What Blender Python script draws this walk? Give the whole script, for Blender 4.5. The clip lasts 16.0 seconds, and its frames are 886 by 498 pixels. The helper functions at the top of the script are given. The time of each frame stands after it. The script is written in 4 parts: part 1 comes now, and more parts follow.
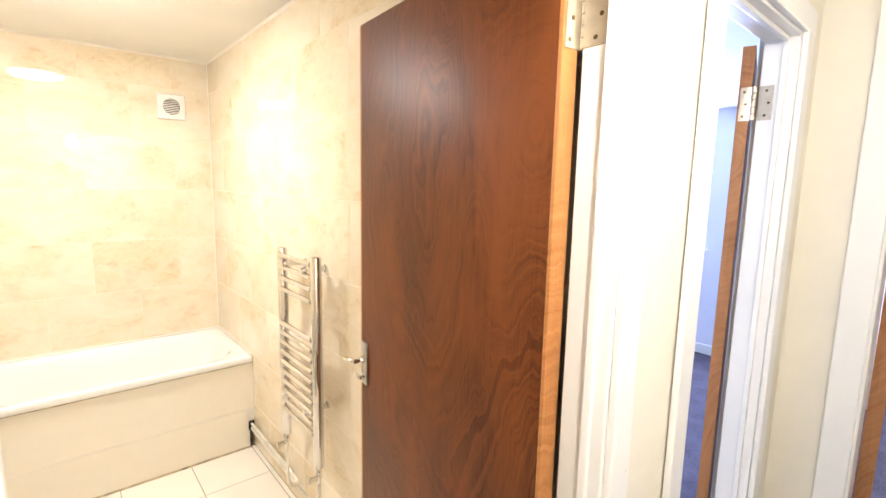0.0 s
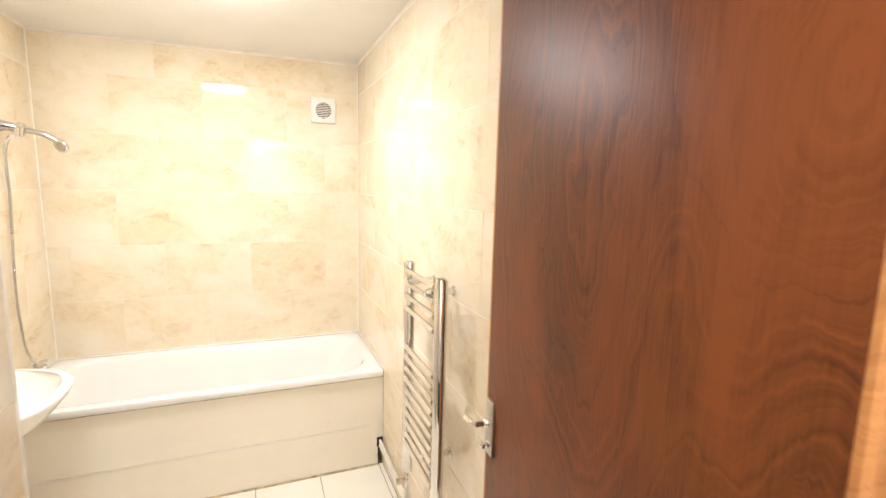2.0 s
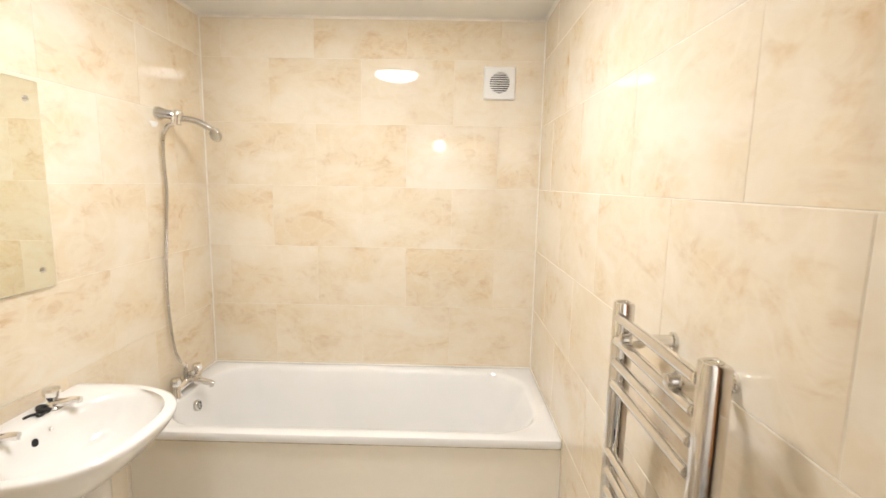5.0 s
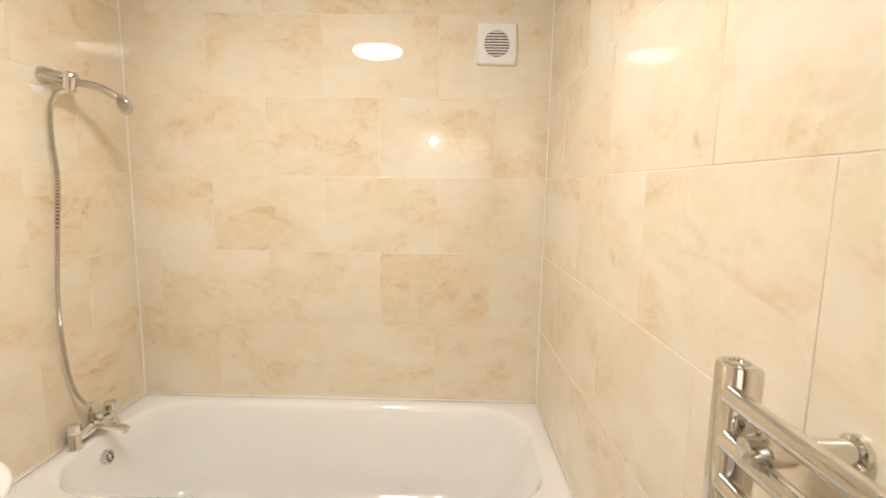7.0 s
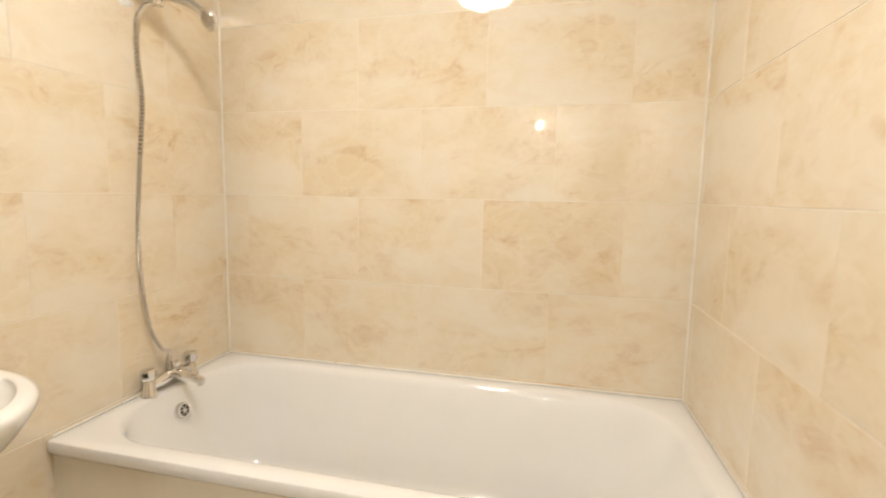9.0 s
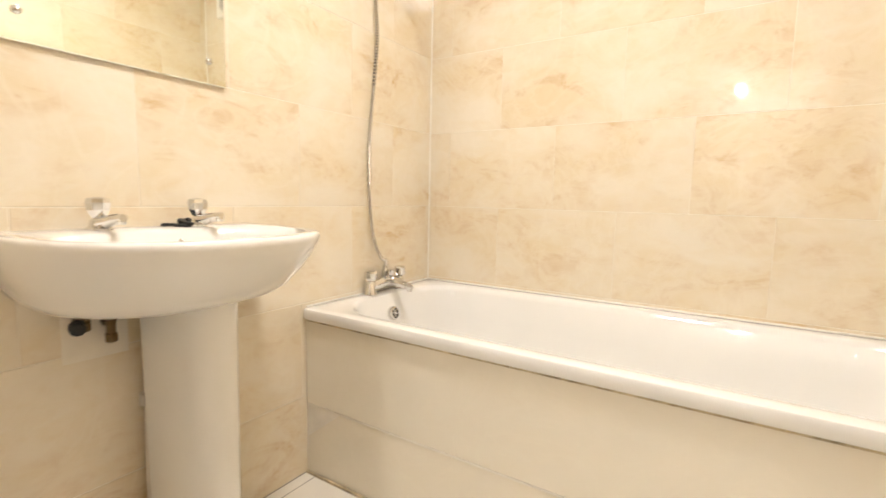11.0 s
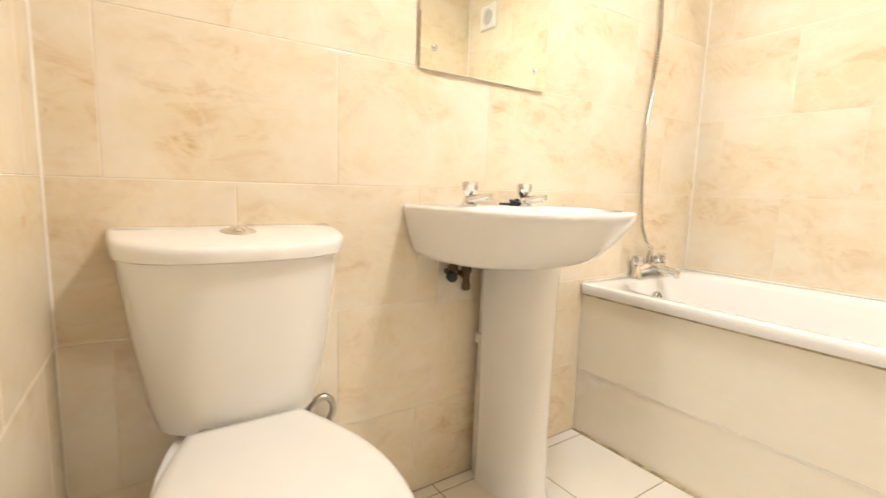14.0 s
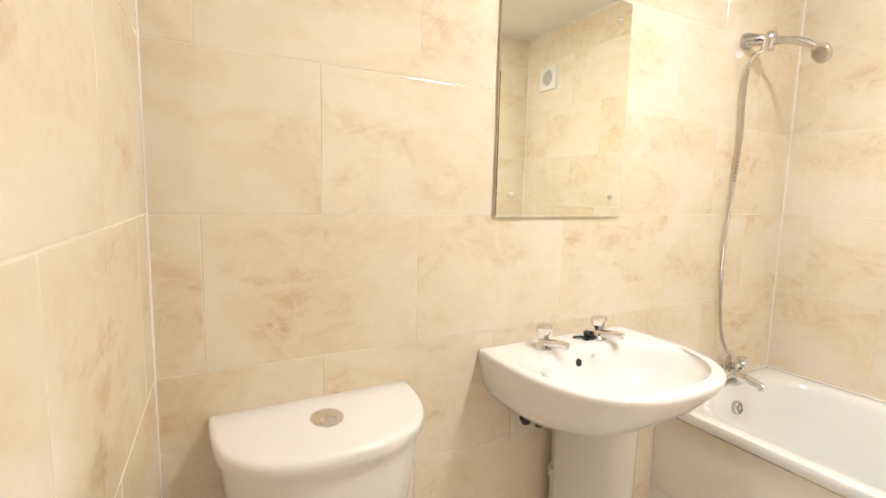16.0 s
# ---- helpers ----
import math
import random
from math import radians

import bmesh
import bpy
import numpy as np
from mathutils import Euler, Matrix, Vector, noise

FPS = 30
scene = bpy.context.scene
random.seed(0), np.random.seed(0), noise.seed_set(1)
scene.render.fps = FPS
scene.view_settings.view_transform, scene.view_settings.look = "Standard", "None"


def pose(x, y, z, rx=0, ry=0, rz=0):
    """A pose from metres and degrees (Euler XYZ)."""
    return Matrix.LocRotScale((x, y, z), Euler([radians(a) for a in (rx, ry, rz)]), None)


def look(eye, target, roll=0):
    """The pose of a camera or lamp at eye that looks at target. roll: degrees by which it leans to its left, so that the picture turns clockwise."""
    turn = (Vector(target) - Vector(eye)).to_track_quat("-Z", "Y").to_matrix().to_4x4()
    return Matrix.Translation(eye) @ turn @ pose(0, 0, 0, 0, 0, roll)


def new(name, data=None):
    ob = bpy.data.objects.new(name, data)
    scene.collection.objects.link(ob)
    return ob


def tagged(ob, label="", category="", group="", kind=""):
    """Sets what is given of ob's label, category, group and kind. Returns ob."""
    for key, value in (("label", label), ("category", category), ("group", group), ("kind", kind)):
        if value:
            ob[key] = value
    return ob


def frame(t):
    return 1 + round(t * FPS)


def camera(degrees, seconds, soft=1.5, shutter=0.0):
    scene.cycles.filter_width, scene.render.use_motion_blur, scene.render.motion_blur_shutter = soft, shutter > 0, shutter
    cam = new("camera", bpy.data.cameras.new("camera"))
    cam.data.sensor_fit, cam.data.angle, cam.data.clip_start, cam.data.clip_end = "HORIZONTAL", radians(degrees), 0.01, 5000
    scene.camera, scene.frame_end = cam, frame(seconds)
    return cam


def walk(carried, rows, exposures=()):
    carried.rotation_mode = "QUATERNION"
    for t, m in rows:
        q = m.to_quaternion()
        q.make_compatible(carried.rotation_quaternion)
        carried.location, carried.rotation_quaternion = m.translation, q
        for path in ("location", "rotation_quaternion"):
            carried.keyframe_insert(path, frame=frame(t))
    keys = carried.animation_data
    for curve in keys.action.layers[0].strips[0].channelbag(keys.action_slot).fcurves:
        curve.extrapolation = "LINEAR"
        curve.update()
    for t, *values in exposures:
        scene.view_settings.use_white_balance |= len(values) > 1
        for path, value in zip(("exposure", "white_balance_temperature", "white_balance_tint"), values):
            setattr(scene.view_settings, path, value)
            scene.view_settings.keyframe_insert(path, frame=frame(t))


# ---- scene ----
cam = camera(87.7, 16.0, shutter=0.5)
PATH = [
    (0, (-0.023, -0.188, 1.543), (1.261, 1.32, 1.27), 1.2),
    (0.5, (0.058, -0.181, 1.554), (1.267, 1.389, 1.283), 0.9),
    (1, (0.155, -0.145, 1.561), (1.12, 1.585, 1.285), 1.0),
    (1.5, (0.166, -0.025, 1.55), (0.938, 1.799, 1.272), 1.1),
    (2, (0.205, 0.116, 1.56), (0.936, 1.955, 1.277), 1.3),
    (2.5, (0.259, 0.223, 1.541), (0.945, 2.08, 1.26), 1.1),
    (3, (0.343, 0.33, 1.555), (0.761, 2.264, 1.272), 0.9),
    (3.5, (0.363, 0.387, 1.546), (0.464, 2.364, 1.268), 1.4),
    (4, (0.340, 0.511, 1.524), (0.348, 2.491, 1.248), 1.35),
    (4.2, (0.335, 0.570, 1.523), (0.344, 2.55, 1.238), 1.2),
    (6.5, (0.402, 1.197, 1.442), (0.319, 3.178, 1.181), 1.1),
    (7, (0.416, 1.286, 1.441), (0.394, 3.268, 1.179), 1.0),
    (7.5, (0.457, 1.428, 1.405), (0.411, 3.41, 1.142), 0.8),
    (8, (0.451, 1.52, 1.34), (0.277, 3.5, 1.114), 1.0),
    (8.5, (0.405, 1.559, 1.273), (0.059, 3.517, 1.061), 1.1),
    (9, (0.36, 1.588, 1.185), (-0.085, 3.524, 0.957), 1.1),
    (9.5, (0.282, 1.582, 1.104), (-0.332, 3.468, 0.847), 1.3),
    (11.8, (0.262, 1.384, 0.865), (-1.016, 2.907, 0.649), 1.2),
    (12, (0.246, 1.363, 0.868), (-1.088, 2.836, 0.64), 1.2),
    (12.5, (0.236, 1.331, 0.856), (-1.245, 2.654, 0.617), 1.6),
    (13, (0.217, 1.258, 0.852), (-1.334, 2.498, 0.609), 1.5),
    (13.5, (0.231, 1.208, 0.85), (-1.355, 2.4, 0.6), 1.6),
    (14, (0.19, 1.122, 0.868), (-1.445, 2.244, 0.61), 1.7),
    (14.5, (0.153, 1.074, 0.91), (-1.557, 2.081, 0.667), 1.5),
    (15, (0.122, 1.049, 1.013), (-1.627, 1.987, 0.767), 1.5),
    (15.5, (0.115, 1.062, 1.125), (-1.632, 2.008, 0.902), 1.4),
    (16, (0.112, 1.074, 1.221), (-1.633, 2.025, 0.989), 1.3),
]
EXPOSURES = [(0.0, 0.62, 6500, 10), (1.5, 0.57, 6350, 10), (2.5, 0.47, 6020, 10), (4.2, 0.28, 5850, 10), (6.3, -0.14, 6400, 10), (9.7, -0.05, 6550, 10), (11.8, 0.41, 6400, 11), (13.5, 0.47, 6420, 11),
             (15.0, 0.43, 6280, 10), (16.0, 0.20, 6150, 10)]
walk(cam, [(t, look(eye, target, roll)) for t, eye, target, roll in PATH], EXPOSURES)

# ---- light ----
world = bpy.data.worlds.new("world")
scene.world = world
world.use_nodes = True
sky = world.node_tree.nodes.new("ShaderNodeTexSky")
sky.sky_type, sky.sun_disc = "NISHITA", False
sky.sun_elevation, sky.sun_rotation = radians(35), radians(200)
back = world.node_tree.nodes["Background"]
back.inputs["Strength"].default_value = 0.12
world.node_tree.links.new(sky.outputs[0], back.inputs["Color"])

LAMP_POWER = 94.0
HALL_POWER = 1290.0
WINDOW_POWER = 118.0

# ---- plan (metres) ----
XL, XR, YB, YF = -0.86, 0.80, 3.136, 1.002       # bathroom: two side walls, bath wall, wall beside the toilet
NIB, LEAN = -0.150, 2.6                                    # side of the passage from the door
ZC = 2.28                                       # ceiling
DS, DN = 0.215, 0.315                           # door wall, hall face and bathroom face
JL, JR = -0.075, 0.703                           # bathroom door opening
HX0, HX1, HY = -1.5, 1.85, -1.0                 # hall
D2L, D2R = 1.05, 1.632                           # bedroom door opening
ROWS_Z = [0.26 + 0.305 * k for k in range(-1, 8)]


# ---- materials ----
def nodes_of(name):
    m = bpy.data.materials.new(name)
    m.use_nodes = True
    nt = m.node_tree
    return m, nt, nt.nodes["Principled BSDF"]


def add(nt, kind, **values):
    n = nt.nodes.new(kind)
    for k, v in values.items():
        if k in n.inputs:
            n.inputs[k].default_value = v
    return n


def ramp(nt, fac, stops):
    r = nt.nodes.new("ShaderNodeValToRGB")
    els = r.color_ramp.elements
    while len(els) < len(stops):
        els.new(0.5)
    for e, (p, c) in zip(els, stops):
        e.position, e.color = p, (*c, 1)
    nt.links.new(fac, r.inputs[0])
    return r


def mix(nt, fac, a, b, blend="MIX"):
    n = nt.nodes.new("ShaderNodeMix")
    n.data_type, n.blend_type = "RGBA", blend
    for sock, v in ((n.inputs[0], fac), (n.inputs[6], a), (n.inputs[7], b)):
        if hasattr(v, "is_output"):
            nt.links.new(v, sock)
        else:
            sock.default_value = v if isinstance(v, (int, float)) else (*v, 1)
    return n.outputs[2]


def bump(nt, b, height, strength, distance=0.002):
    n = add(nt, "ShaderNodeBump", Strength=strength, Distance=distance)
    nt.links.new(height, n.inputs["Height"])
    nt.links.new(n.outputs[0], b.inputs["Normal"])


def plain(name, colour, rough, metal=0.0, vary=0.06, scale=9.0, relief=0.0, coat=0.0):
    """A surface of one colour with soft large blotches and fine grain."""
    m, nt, b = nodes_of(name)
    co = nt.nodes.new("ShaderNodeTexCoord")
    big = add(nt, "ShaderNodeTexNoise", Scale=scale, Detail=5.0, Roughness=0.6)
    fine = add(nt, "ShaderNodeTexNoise", Scale=scale * 22, Detail=3.0)
    for n in (big, fine):
        nt.links.new(co.outputs["Object"], n.inputs["Vector"])
    dark = tuple(c * (1 - 2 * vary) for c in colour)
    r = ramp(nt, big.outputs["Fac"], [(0.3, dark), (0.65, colour)])
    nt.links.new(r.outputs[0], b.inputs["Base Color"])
    rr = add(nt, "ShaderNodeMapRange")
    rr.inputs[3].default_value, rr.inputs[4].default_value = rough * 0.8, min(1, rough * 1.25)
    nt.links.new(fine.outputs["Fac"], rr.inputs[0])
    nt.links.new(rr.outputs[0], b.inputs["Roughness"])
    b.inputs["Metallic"].default_value = metal
    b.inputs["Coat Weight"].default_value = coat
    b.inputs["Coat Roughness"].default_value = 0.05
    if relief:
        bump(nt, b, fine.outputs["Fac"], relief)
    return m


def marble(name, light, mid, vein, rough=0.03, scale=1.0, amount=1.0):
    """Polished cream stone: wide soft clouds, feathered tan drifts and a few brown veins; every tile takes its own stretch of the pattern."""
    m, nt, b = nodes_of(name)
    co = nt.nodes.new("ShaderNodeTexCoord")
    info = nt.nodes.new("ShaderNodeObjectInfo")
    off = nt.nodes.new("ShaderNodeVectorMath")
    off.operation = "MULTIPLY_ADD"
    off.inputs[1].default_value = (37.0, 53.0, 71.0)
    nt.links.new(info.outputs["Random"], off.inputs[0])
    nt.links.new(co.outputs["Object"], off.inputs[2])
    rot = nt.nodes.new("ShaderNodeMapping")
    rot.inputs["Rotation"].default_value = (0.0, 0.0, radians(40))
    rot.inputs["Scale"].default_value = (1.0, 1.7, 1.0)
    nt.links.new(off.outputs[0], rot.inputs[0])
    cloud = add(nt, "ShaderNodeTexNoise", Scale=3.0 * scale, Detail=5.0, Roughness=0.5, Distortion=0.5)
    patch = add(nt, "ShaderNodeTexNoise", Scale=9.0 * scale, Detail=9.0, Roughness=0.64, Distortion=0.7)
    streak = add(nt, "ShaderNodeTexNoise", Scale=3.4 * scale, Detail=9.0, Roughness=0.66, Distortion=2.4)
    for n in (cloud, patch, streak):
        nt.links.new(rot.outputs[0], n.inputs["Vector"])
    mott = mix(nt, 0.45, cloud.outputs["Fac"], patch.outputs["Fac"])
    base = ramp(nt, mott, [(0.36, mid), (0.60, light)])
    # tan drifts with a soft side and a feathered side
    pm = ramp(nt, patch.outputs["Fac"], [(0.50, (0, 0, 0)), (0.66, (1, 1, 1))])
    gate = ramp(nt, cloud.outputs["Fac"], [(0.38, (1, 1, 1)), (0.56, (0.10, 0.10, 0.10))])
    sm = ramp(nt, streak.outputs["Fac"], [(0.55, (0, 0, 0)), (0.68, (1, 1, 1))])
    both = mix(nt, 0.5, pm.outputs[0], sm.outputs[0])
    gated = mix(nt, 1.0, both, gate.outputs[0], "MULTIPLY")
    scaled = mix(nt, 1.0, gated, (amount, amount, amount), "MULTIPLY")
    col = mix(nt, scaled, base.outputs[0], vein)
    # pale branching veins
    pale = add(nt, "ShaderNodeTexNoise", Scale=4.2 * scale, Detail=6.0, Roughness=0.6, Distortion=1.8)
    nt.links.new(off.outputs[0], pale.inputs["Vector"])
    vm = ramp(nt, pale.outputs["Fac"], [(0.455, (0, 0, 0)), (0.495, (0.26, 0.26, 0.26)), (0.505, (0.26, 0.26, 0.26)), (0.545, (0, 0, 0))])
    col = mix(nt, vm.outputs[0], col, tuple(min(0.9, c * 1.035) for c in light))
    # here and there a short rusty tick
    tick = add(nt, "ShaderNodeTexNoise", Scale=13.0 * scale, Detail=5.0, Roughness=0.62, Distortion=1.3)
    nt.links.new(rot.outputs[0], tick.inputs["Vector"])
    tm = ramp(nt, tick.outputs["Fac"], [(0.62, (0, 0, 0)), (0.76, (0.55, 0.55, 0.55))])
    where = ramp(nt, cloud.outputs["Fac"], [(0.36, (1, 1, 1)), (0.47, (0, 0, 0))])
    tm = mix(nt, 1.0, mix(nt, 1.0, tm.outputs[0], where.outputs[0], "MULTIPLY"), (amount, amount, amount), "MULTIPLY")
    col = mix(nt, tm, col, (vein[0] * 0.92, vein[1] * 0.80, vein[2] * 0.7))
    # each piece a little lighter and greyer or deeper and yellower than its neighbour
    tone = ramp(nt, info.outputs["Random"], [(0.0, (0.98, 0.968, 0.95)), (0.45, (0.992, 0.988, 0.985)), (1.0, (1.008, 1.01, 1.015))])
    col = mix(nt, 1.0, col, tone.outputs[0], "MULTIPLY")
    nt.links.new(col, b.inputs["Base Color"])
    fine = add(nt, "ShaderNodeTexNoise", Scale=26.0, Detail=3.0)
    nt.links.new(off.outputs[0], fine.inputs["Vector"])
    rr = add(nt, "ShaderNodeMapRange")
    rr.inputs[3].default_value, rr.inputs[4].default_value = rough * 0.6, rough * 1.7
    nt.links.new(fine.outputs["Fac"], rr.inputs[0])
    nt.links.new(rr.outputs[0], b.inputs["Roughness"])
    b.inputs["IOR"].default_value = 1.72
    low = add(nt, "ShaderNodeTexNoise", Scale=7.0, Detail=1.0)
    nt.links.new(off.outputs[0], low.inputs["Vector"])
    bump(nt, b, low.outputs["Fac"], 0.05, 0.004)
    return m


def veneer(name, light, dark, rough=0.32, figure=1.0, eyes=((0.365, 1.65), (0.725, 1.69))):
    """Flat-sawn red-brown veneer: uneven rings drawn round two eyes, broad darker drifts, upright pores, a worn satin lacquer with pale scuffs."""
    m, nt, b = nodes_of(name)

    def calc(op, one, two, three=None):
        n = nt.nodes.new("ShaderNodeMath")
        n.operation = op
        for sock, v in zip(n.inputs, (one, two, three)):
            if v is None:
                continue
            if isinstance(v, (int, float)):
                sock.default_value = v
            else:
                nt.links.new(v, sock)
        return n.outputs[0]

    def noise(size, detail, roughness, distortion, stretch, shift=(0, 0, 0)):
        mp = nt.nodes.new("ShaderNodeMapping")
        mp.inputs["Scale"].default_value, mp.inputs["Location"].default_value = stretch, shift
        nt.links.new(co.outputs["Object"], mp.inputs[0])
        n = add(nt, "ShaderNodeTexNoise", Scale=size, Detail=detail, Roughness=roughness, Distortion=distortion)
        nt.links.new(mp.outputs[0], n.inputs["Vector"])
        return n.outputs["Fac"]

    co = nt.nodes.new("ShaderNodeTexCoord")
    away = []
    for (y, z), tall in zip(eyes, (0.62, 0.30)):
        to = nt.nodes.new("ShaderNodeMapping")
        to.inputs["Location"].default_value = (0.0, -y, -z * tall)
        to.inputs["Scale"].default_value = (0.0, 1.0, tall)
        nt.links.new(co.outputs["Object"], to.inputs[0])
        far = nt.nodes.new("ShaderNodeVectorMath")
        far.operation = "LENGTH"
        nt.links.new(to.outputs[0], far.inputs[0])
        away.append(far.outputs["Value"])
    rings = calc("SMOOTH_MIN", away[0], away[1], 0.10)
    bend = noise(3.2, 3.0, 0.5, 0.6, (1.0, 1.0, 0.6))
    fray = noise(60.0, 3.0, 0.6, 0.0, (1.0, 1.0, 0.12))
    level = calc("MULTIPLY_ADD", bend, 26.0 * figure, calc("MULTIPLY_ADD", rings, 105.0, calc("MULTIPLY", fray, 1.6)))
    line = add(nt, "ShaderNodeTexNoise", Scale=0.8, Detail=6.0, Roughness=0.72)
    line.noise_dimensions = "1D"
    nt.links.new(level, line.inputs["W"])
    broad = noise(3.6, 5.0, 0.6, 1.2, (1.0, 1.0, 0.40), (3.0, 7.0, 1.0))
    shows = ramp(nt, noise(2.6, 3.0, 0.5, 0.8, (1.0, 1.0, 0.6), (9.0, 2.0, 4.0)), [(0.38, (0.26, 0.26, 0.26)), (0.60, (0.62, 0.62, 0.62))])
    pore = noise(240.0, 2.0, 0.5, 0.0, (1.0, 1.0, 0.03))
    f = mix(nt, shows.outputs[0], broad, line.outputs["Fac"])
    f = mix(nt, 0.16, f, pore)
    middle = tuple(0.62 * p + 0.38 * q for p, q in zip(light, dark))
    col = ramp(nt, f, [(0.36, dark), (0.49, middle), (0.60, light)]).outputs[0]
    # pale scuffs, few and short
    mark = ramp(nt, noise(34.0, 2.0, 0.5, 1.5, (1.0, 1.0, 0.22), (1.0, 5.0, 0.0)), [(0.73, (0, 0, 0)), (0.80, (0.35, 0.35, 0.35))])
    spots = ramp(nt, noise(4.0, 1.0, 0.5, 0.0, (1.0, 1.0, 1.0), (2.0, 0.0, 6.0)), [(0.58, (0, 0, 0)), (0.64, (1, 1, 1))])
    col = mix(nt, mix(nt, 1.0, mark.outputs[0], spots.outputs[0], "MULTIPLY"), col, (0.42, 0.27, 0.17))
    nt.links.new(col, b.inputs["Base Color"])
    rr = add(nt, "ShaderNodeMapRange")
    rr.inputs[3].default_value, rr.inputs[4].default_value = rough * 0.7, rough * 1.35
    nt.links.new(mix(nt, 0.5, broad, pore), rr.inputs[0])
    nt.links.new(rr.outputs[0], b.inputs["Roughness"])
    b.inputs["Specular IOR Level"].default_value = 0.25
    bump(nt, b, mix(nt, 0.6, line.outputs["Fac"], pore), 0.45, 0.0016)
    return m


def carpet(name, a, c):
    m, nt, b = nodes_of(name)
    co = nt.nodes.new("ShaderNodeTexCoord")
    n = add(nt, "ShaderNodeTexNoise", Scale=95.0, Detail=5.0, Roughness=0.7)
    w = add(nt, "ShaderNodeTexNoise", Scale=6.0, Detail=3.0)
    for q in (n, w):
        nt.links.new(co.outputs["Object"], q.inputs["Vector"])
    f = mix(nt, 0.35, n.outputs["Fac"], w.outputs["Fac"])
    r = ramp(nt, f, [(0.35, a), (0.65, c)])
    nt.links.new(r.outputs[0], b.inputs["Base Color"])
    b.inputs["Roughness"].default_value = 0.95
    bump(nt, b, n.outputs["Fac"], 0.8, 0.006)
    return m


def glow(name, colour, strength):
    m, nt, b = nodes_of(name)
    b.inputs["Base Color"].default_value = (*colour, 1)
    b.inputs["Roughness"].default_value = 0.3
    b.inputs["Emission Color"].default_value = (*colour, 1)
    b.inputs["Emission Strength"].default_value = strength
    return m


CREAM, SAND, BROWN = (0.837, 0.760, 0.622), (0.78, 0.650, 0.440), (0.62, 0.40, 0.17)
tile_stone = marble("cream_marble_tile", CREAM, SAND, BROWN)
panel_stone = marble("pale_marble_tile", (0.86, 0.80, 0.675), (0.85, 0.78, 0.645), (0.72, 0.59, 0.41), rough=0.16, amount=0.12)
floor_stone = plain("floor_tile_stone", (0.85, 0.80, 0.70), 0.20, vary=0.025, scale=5)
grout = plain("wall_grout", (0.84, 0.775, 0.655), 0.7, vary=0.06, relief=0.2)
floor_grout = plain("floor_grout", (0.27, 0.215, 0.15), 0.9, vary=0.25, relief=0.3)
sealant = plain("white_sealant", (0.86, 0.81, 0.72), 0.35, vary=0.06, scale=14)
ceiling_paint = plain("ceiling_paint", (0.86, 0.845, 0.80), 0.75, vary=0.02, scale=3, relief=0.05)
hall_paint = plain("hall_cream_paint", (0.84, 0.785, 0.665), 0.6, vary=0.03, scale=4, relief=0.08)
bedroom_paint = plain("bedroom_white_paint", (0.74, 0.75, 0.78), 0.7, vary=0.03, scale=3, relief=0.05)
gloss_paint = plain("white_gloss_paint", (0.86, 0.84, 0.80), 0.30, vary=0.02, scale=4)
enamel = plain("white_bath_enamel", (0.88, 0.865, 0.83), 0.06, vary=0.012, scale=3, coat=0.5)
china = plain("white_china", (0.88, 0.855, 0.805), 0.05, vary=0.012, scale=3, coat=0.5)
seat_plastic = plain("white_seat_plastic", (0.82, 0.79, 0.72), 0.22, vary=0.02, scale=4)
white_plastic = plain("white_plastic", (0.84, 0.82, 0.78), 0.35, vary=0.02, scale=5)
chrome = plain("chrome", (0.80, 0.785, 0.76), 0.06, metal=1.0, vary=0.06, scale=12)
worn_chrome = plain("worn_chrome", (0.66, 0.64, 0.60), 0.18, metal=1.0, vary=0.12, scale=18)
hinge_steel = plain("lacquered_hinge_steel", (0.66, 0.59, 0.47), 0.40, metal=0.85, vary=0.10, scale=30)
steel = plain("brushed_steel", (0.58, 0.55, 0.50), 0.28, metal=1.0, vary=0.10, scale=25)
# dark core colour paints the shade in the gaps between the hose ribs
hose_gap_shade = plain("hose_gap_shade", (0.26, 0.235, 0.20), 0.36, metal=1.0, vary=0.1)
brass = plain("dull_brass", (0.22, 0.155, 0.08), 0.40, metal=1.0, vary=0.2, scale=20)
black_rubber = plain("black_rubber", (0.012, 0.012, 0.012), 0.5, vary=0.2)
# near black: the shade inside holes is put into this colour
hole_shade = plain("painted_hole_shade", (0.02, 0.017, 0.014), 0.9, vary=0.2)
spotted = plain("spotted_sealant", (0.86, 0.82, 0.73), 0.4, vary=0.05, scale=14)
nt_ = spotted.node_tree
co_ = nt_.nodes.new("ShaderNodeTexCoord")
sp_ = add(nt_, "ShaderNodeTexNoise", Scale=38.0, Detail=4.0, Roughness=0.7)
nt_.links.new(co_.outputs["Object"], sp_.inputs["Vector"])
mask_ = ramp(nt_, sp_.outputs["Fac"], [(0.62, (0, 0, 0)), (0.70, (0.8, 0.8, 0.8))])
b_ = nt_.nodes["Principled BSDF"]
was_ = b_.inputs["Base Color"].links[0].from_socket
nt_.links.new(mix(nt_, mask_.outputs[0], was_, (0.16, 0.12, 0.08)), b_.inputs["Base Color"])
dirt = plain("dirty_sealant", (0.66, 0.54, 0.34), 0.7, vary=0.35, scale=30, relief=0.3)
pipe_paint = plain("painted_pipe", (0.80, 0.74, 0.64), 0.4, vary=0.10, scale=20)
door_veneer = veneer("red_brown_veneer", (0.185, 0.050, 0.0125), (0.058, 0.015, 0.004), 0.42)
lipping = veneer("orange_hardwood_lipping", (0.53, 0.245, 0.085), (0.36, 0.14, 0.042), 0.4, figure=0.3)
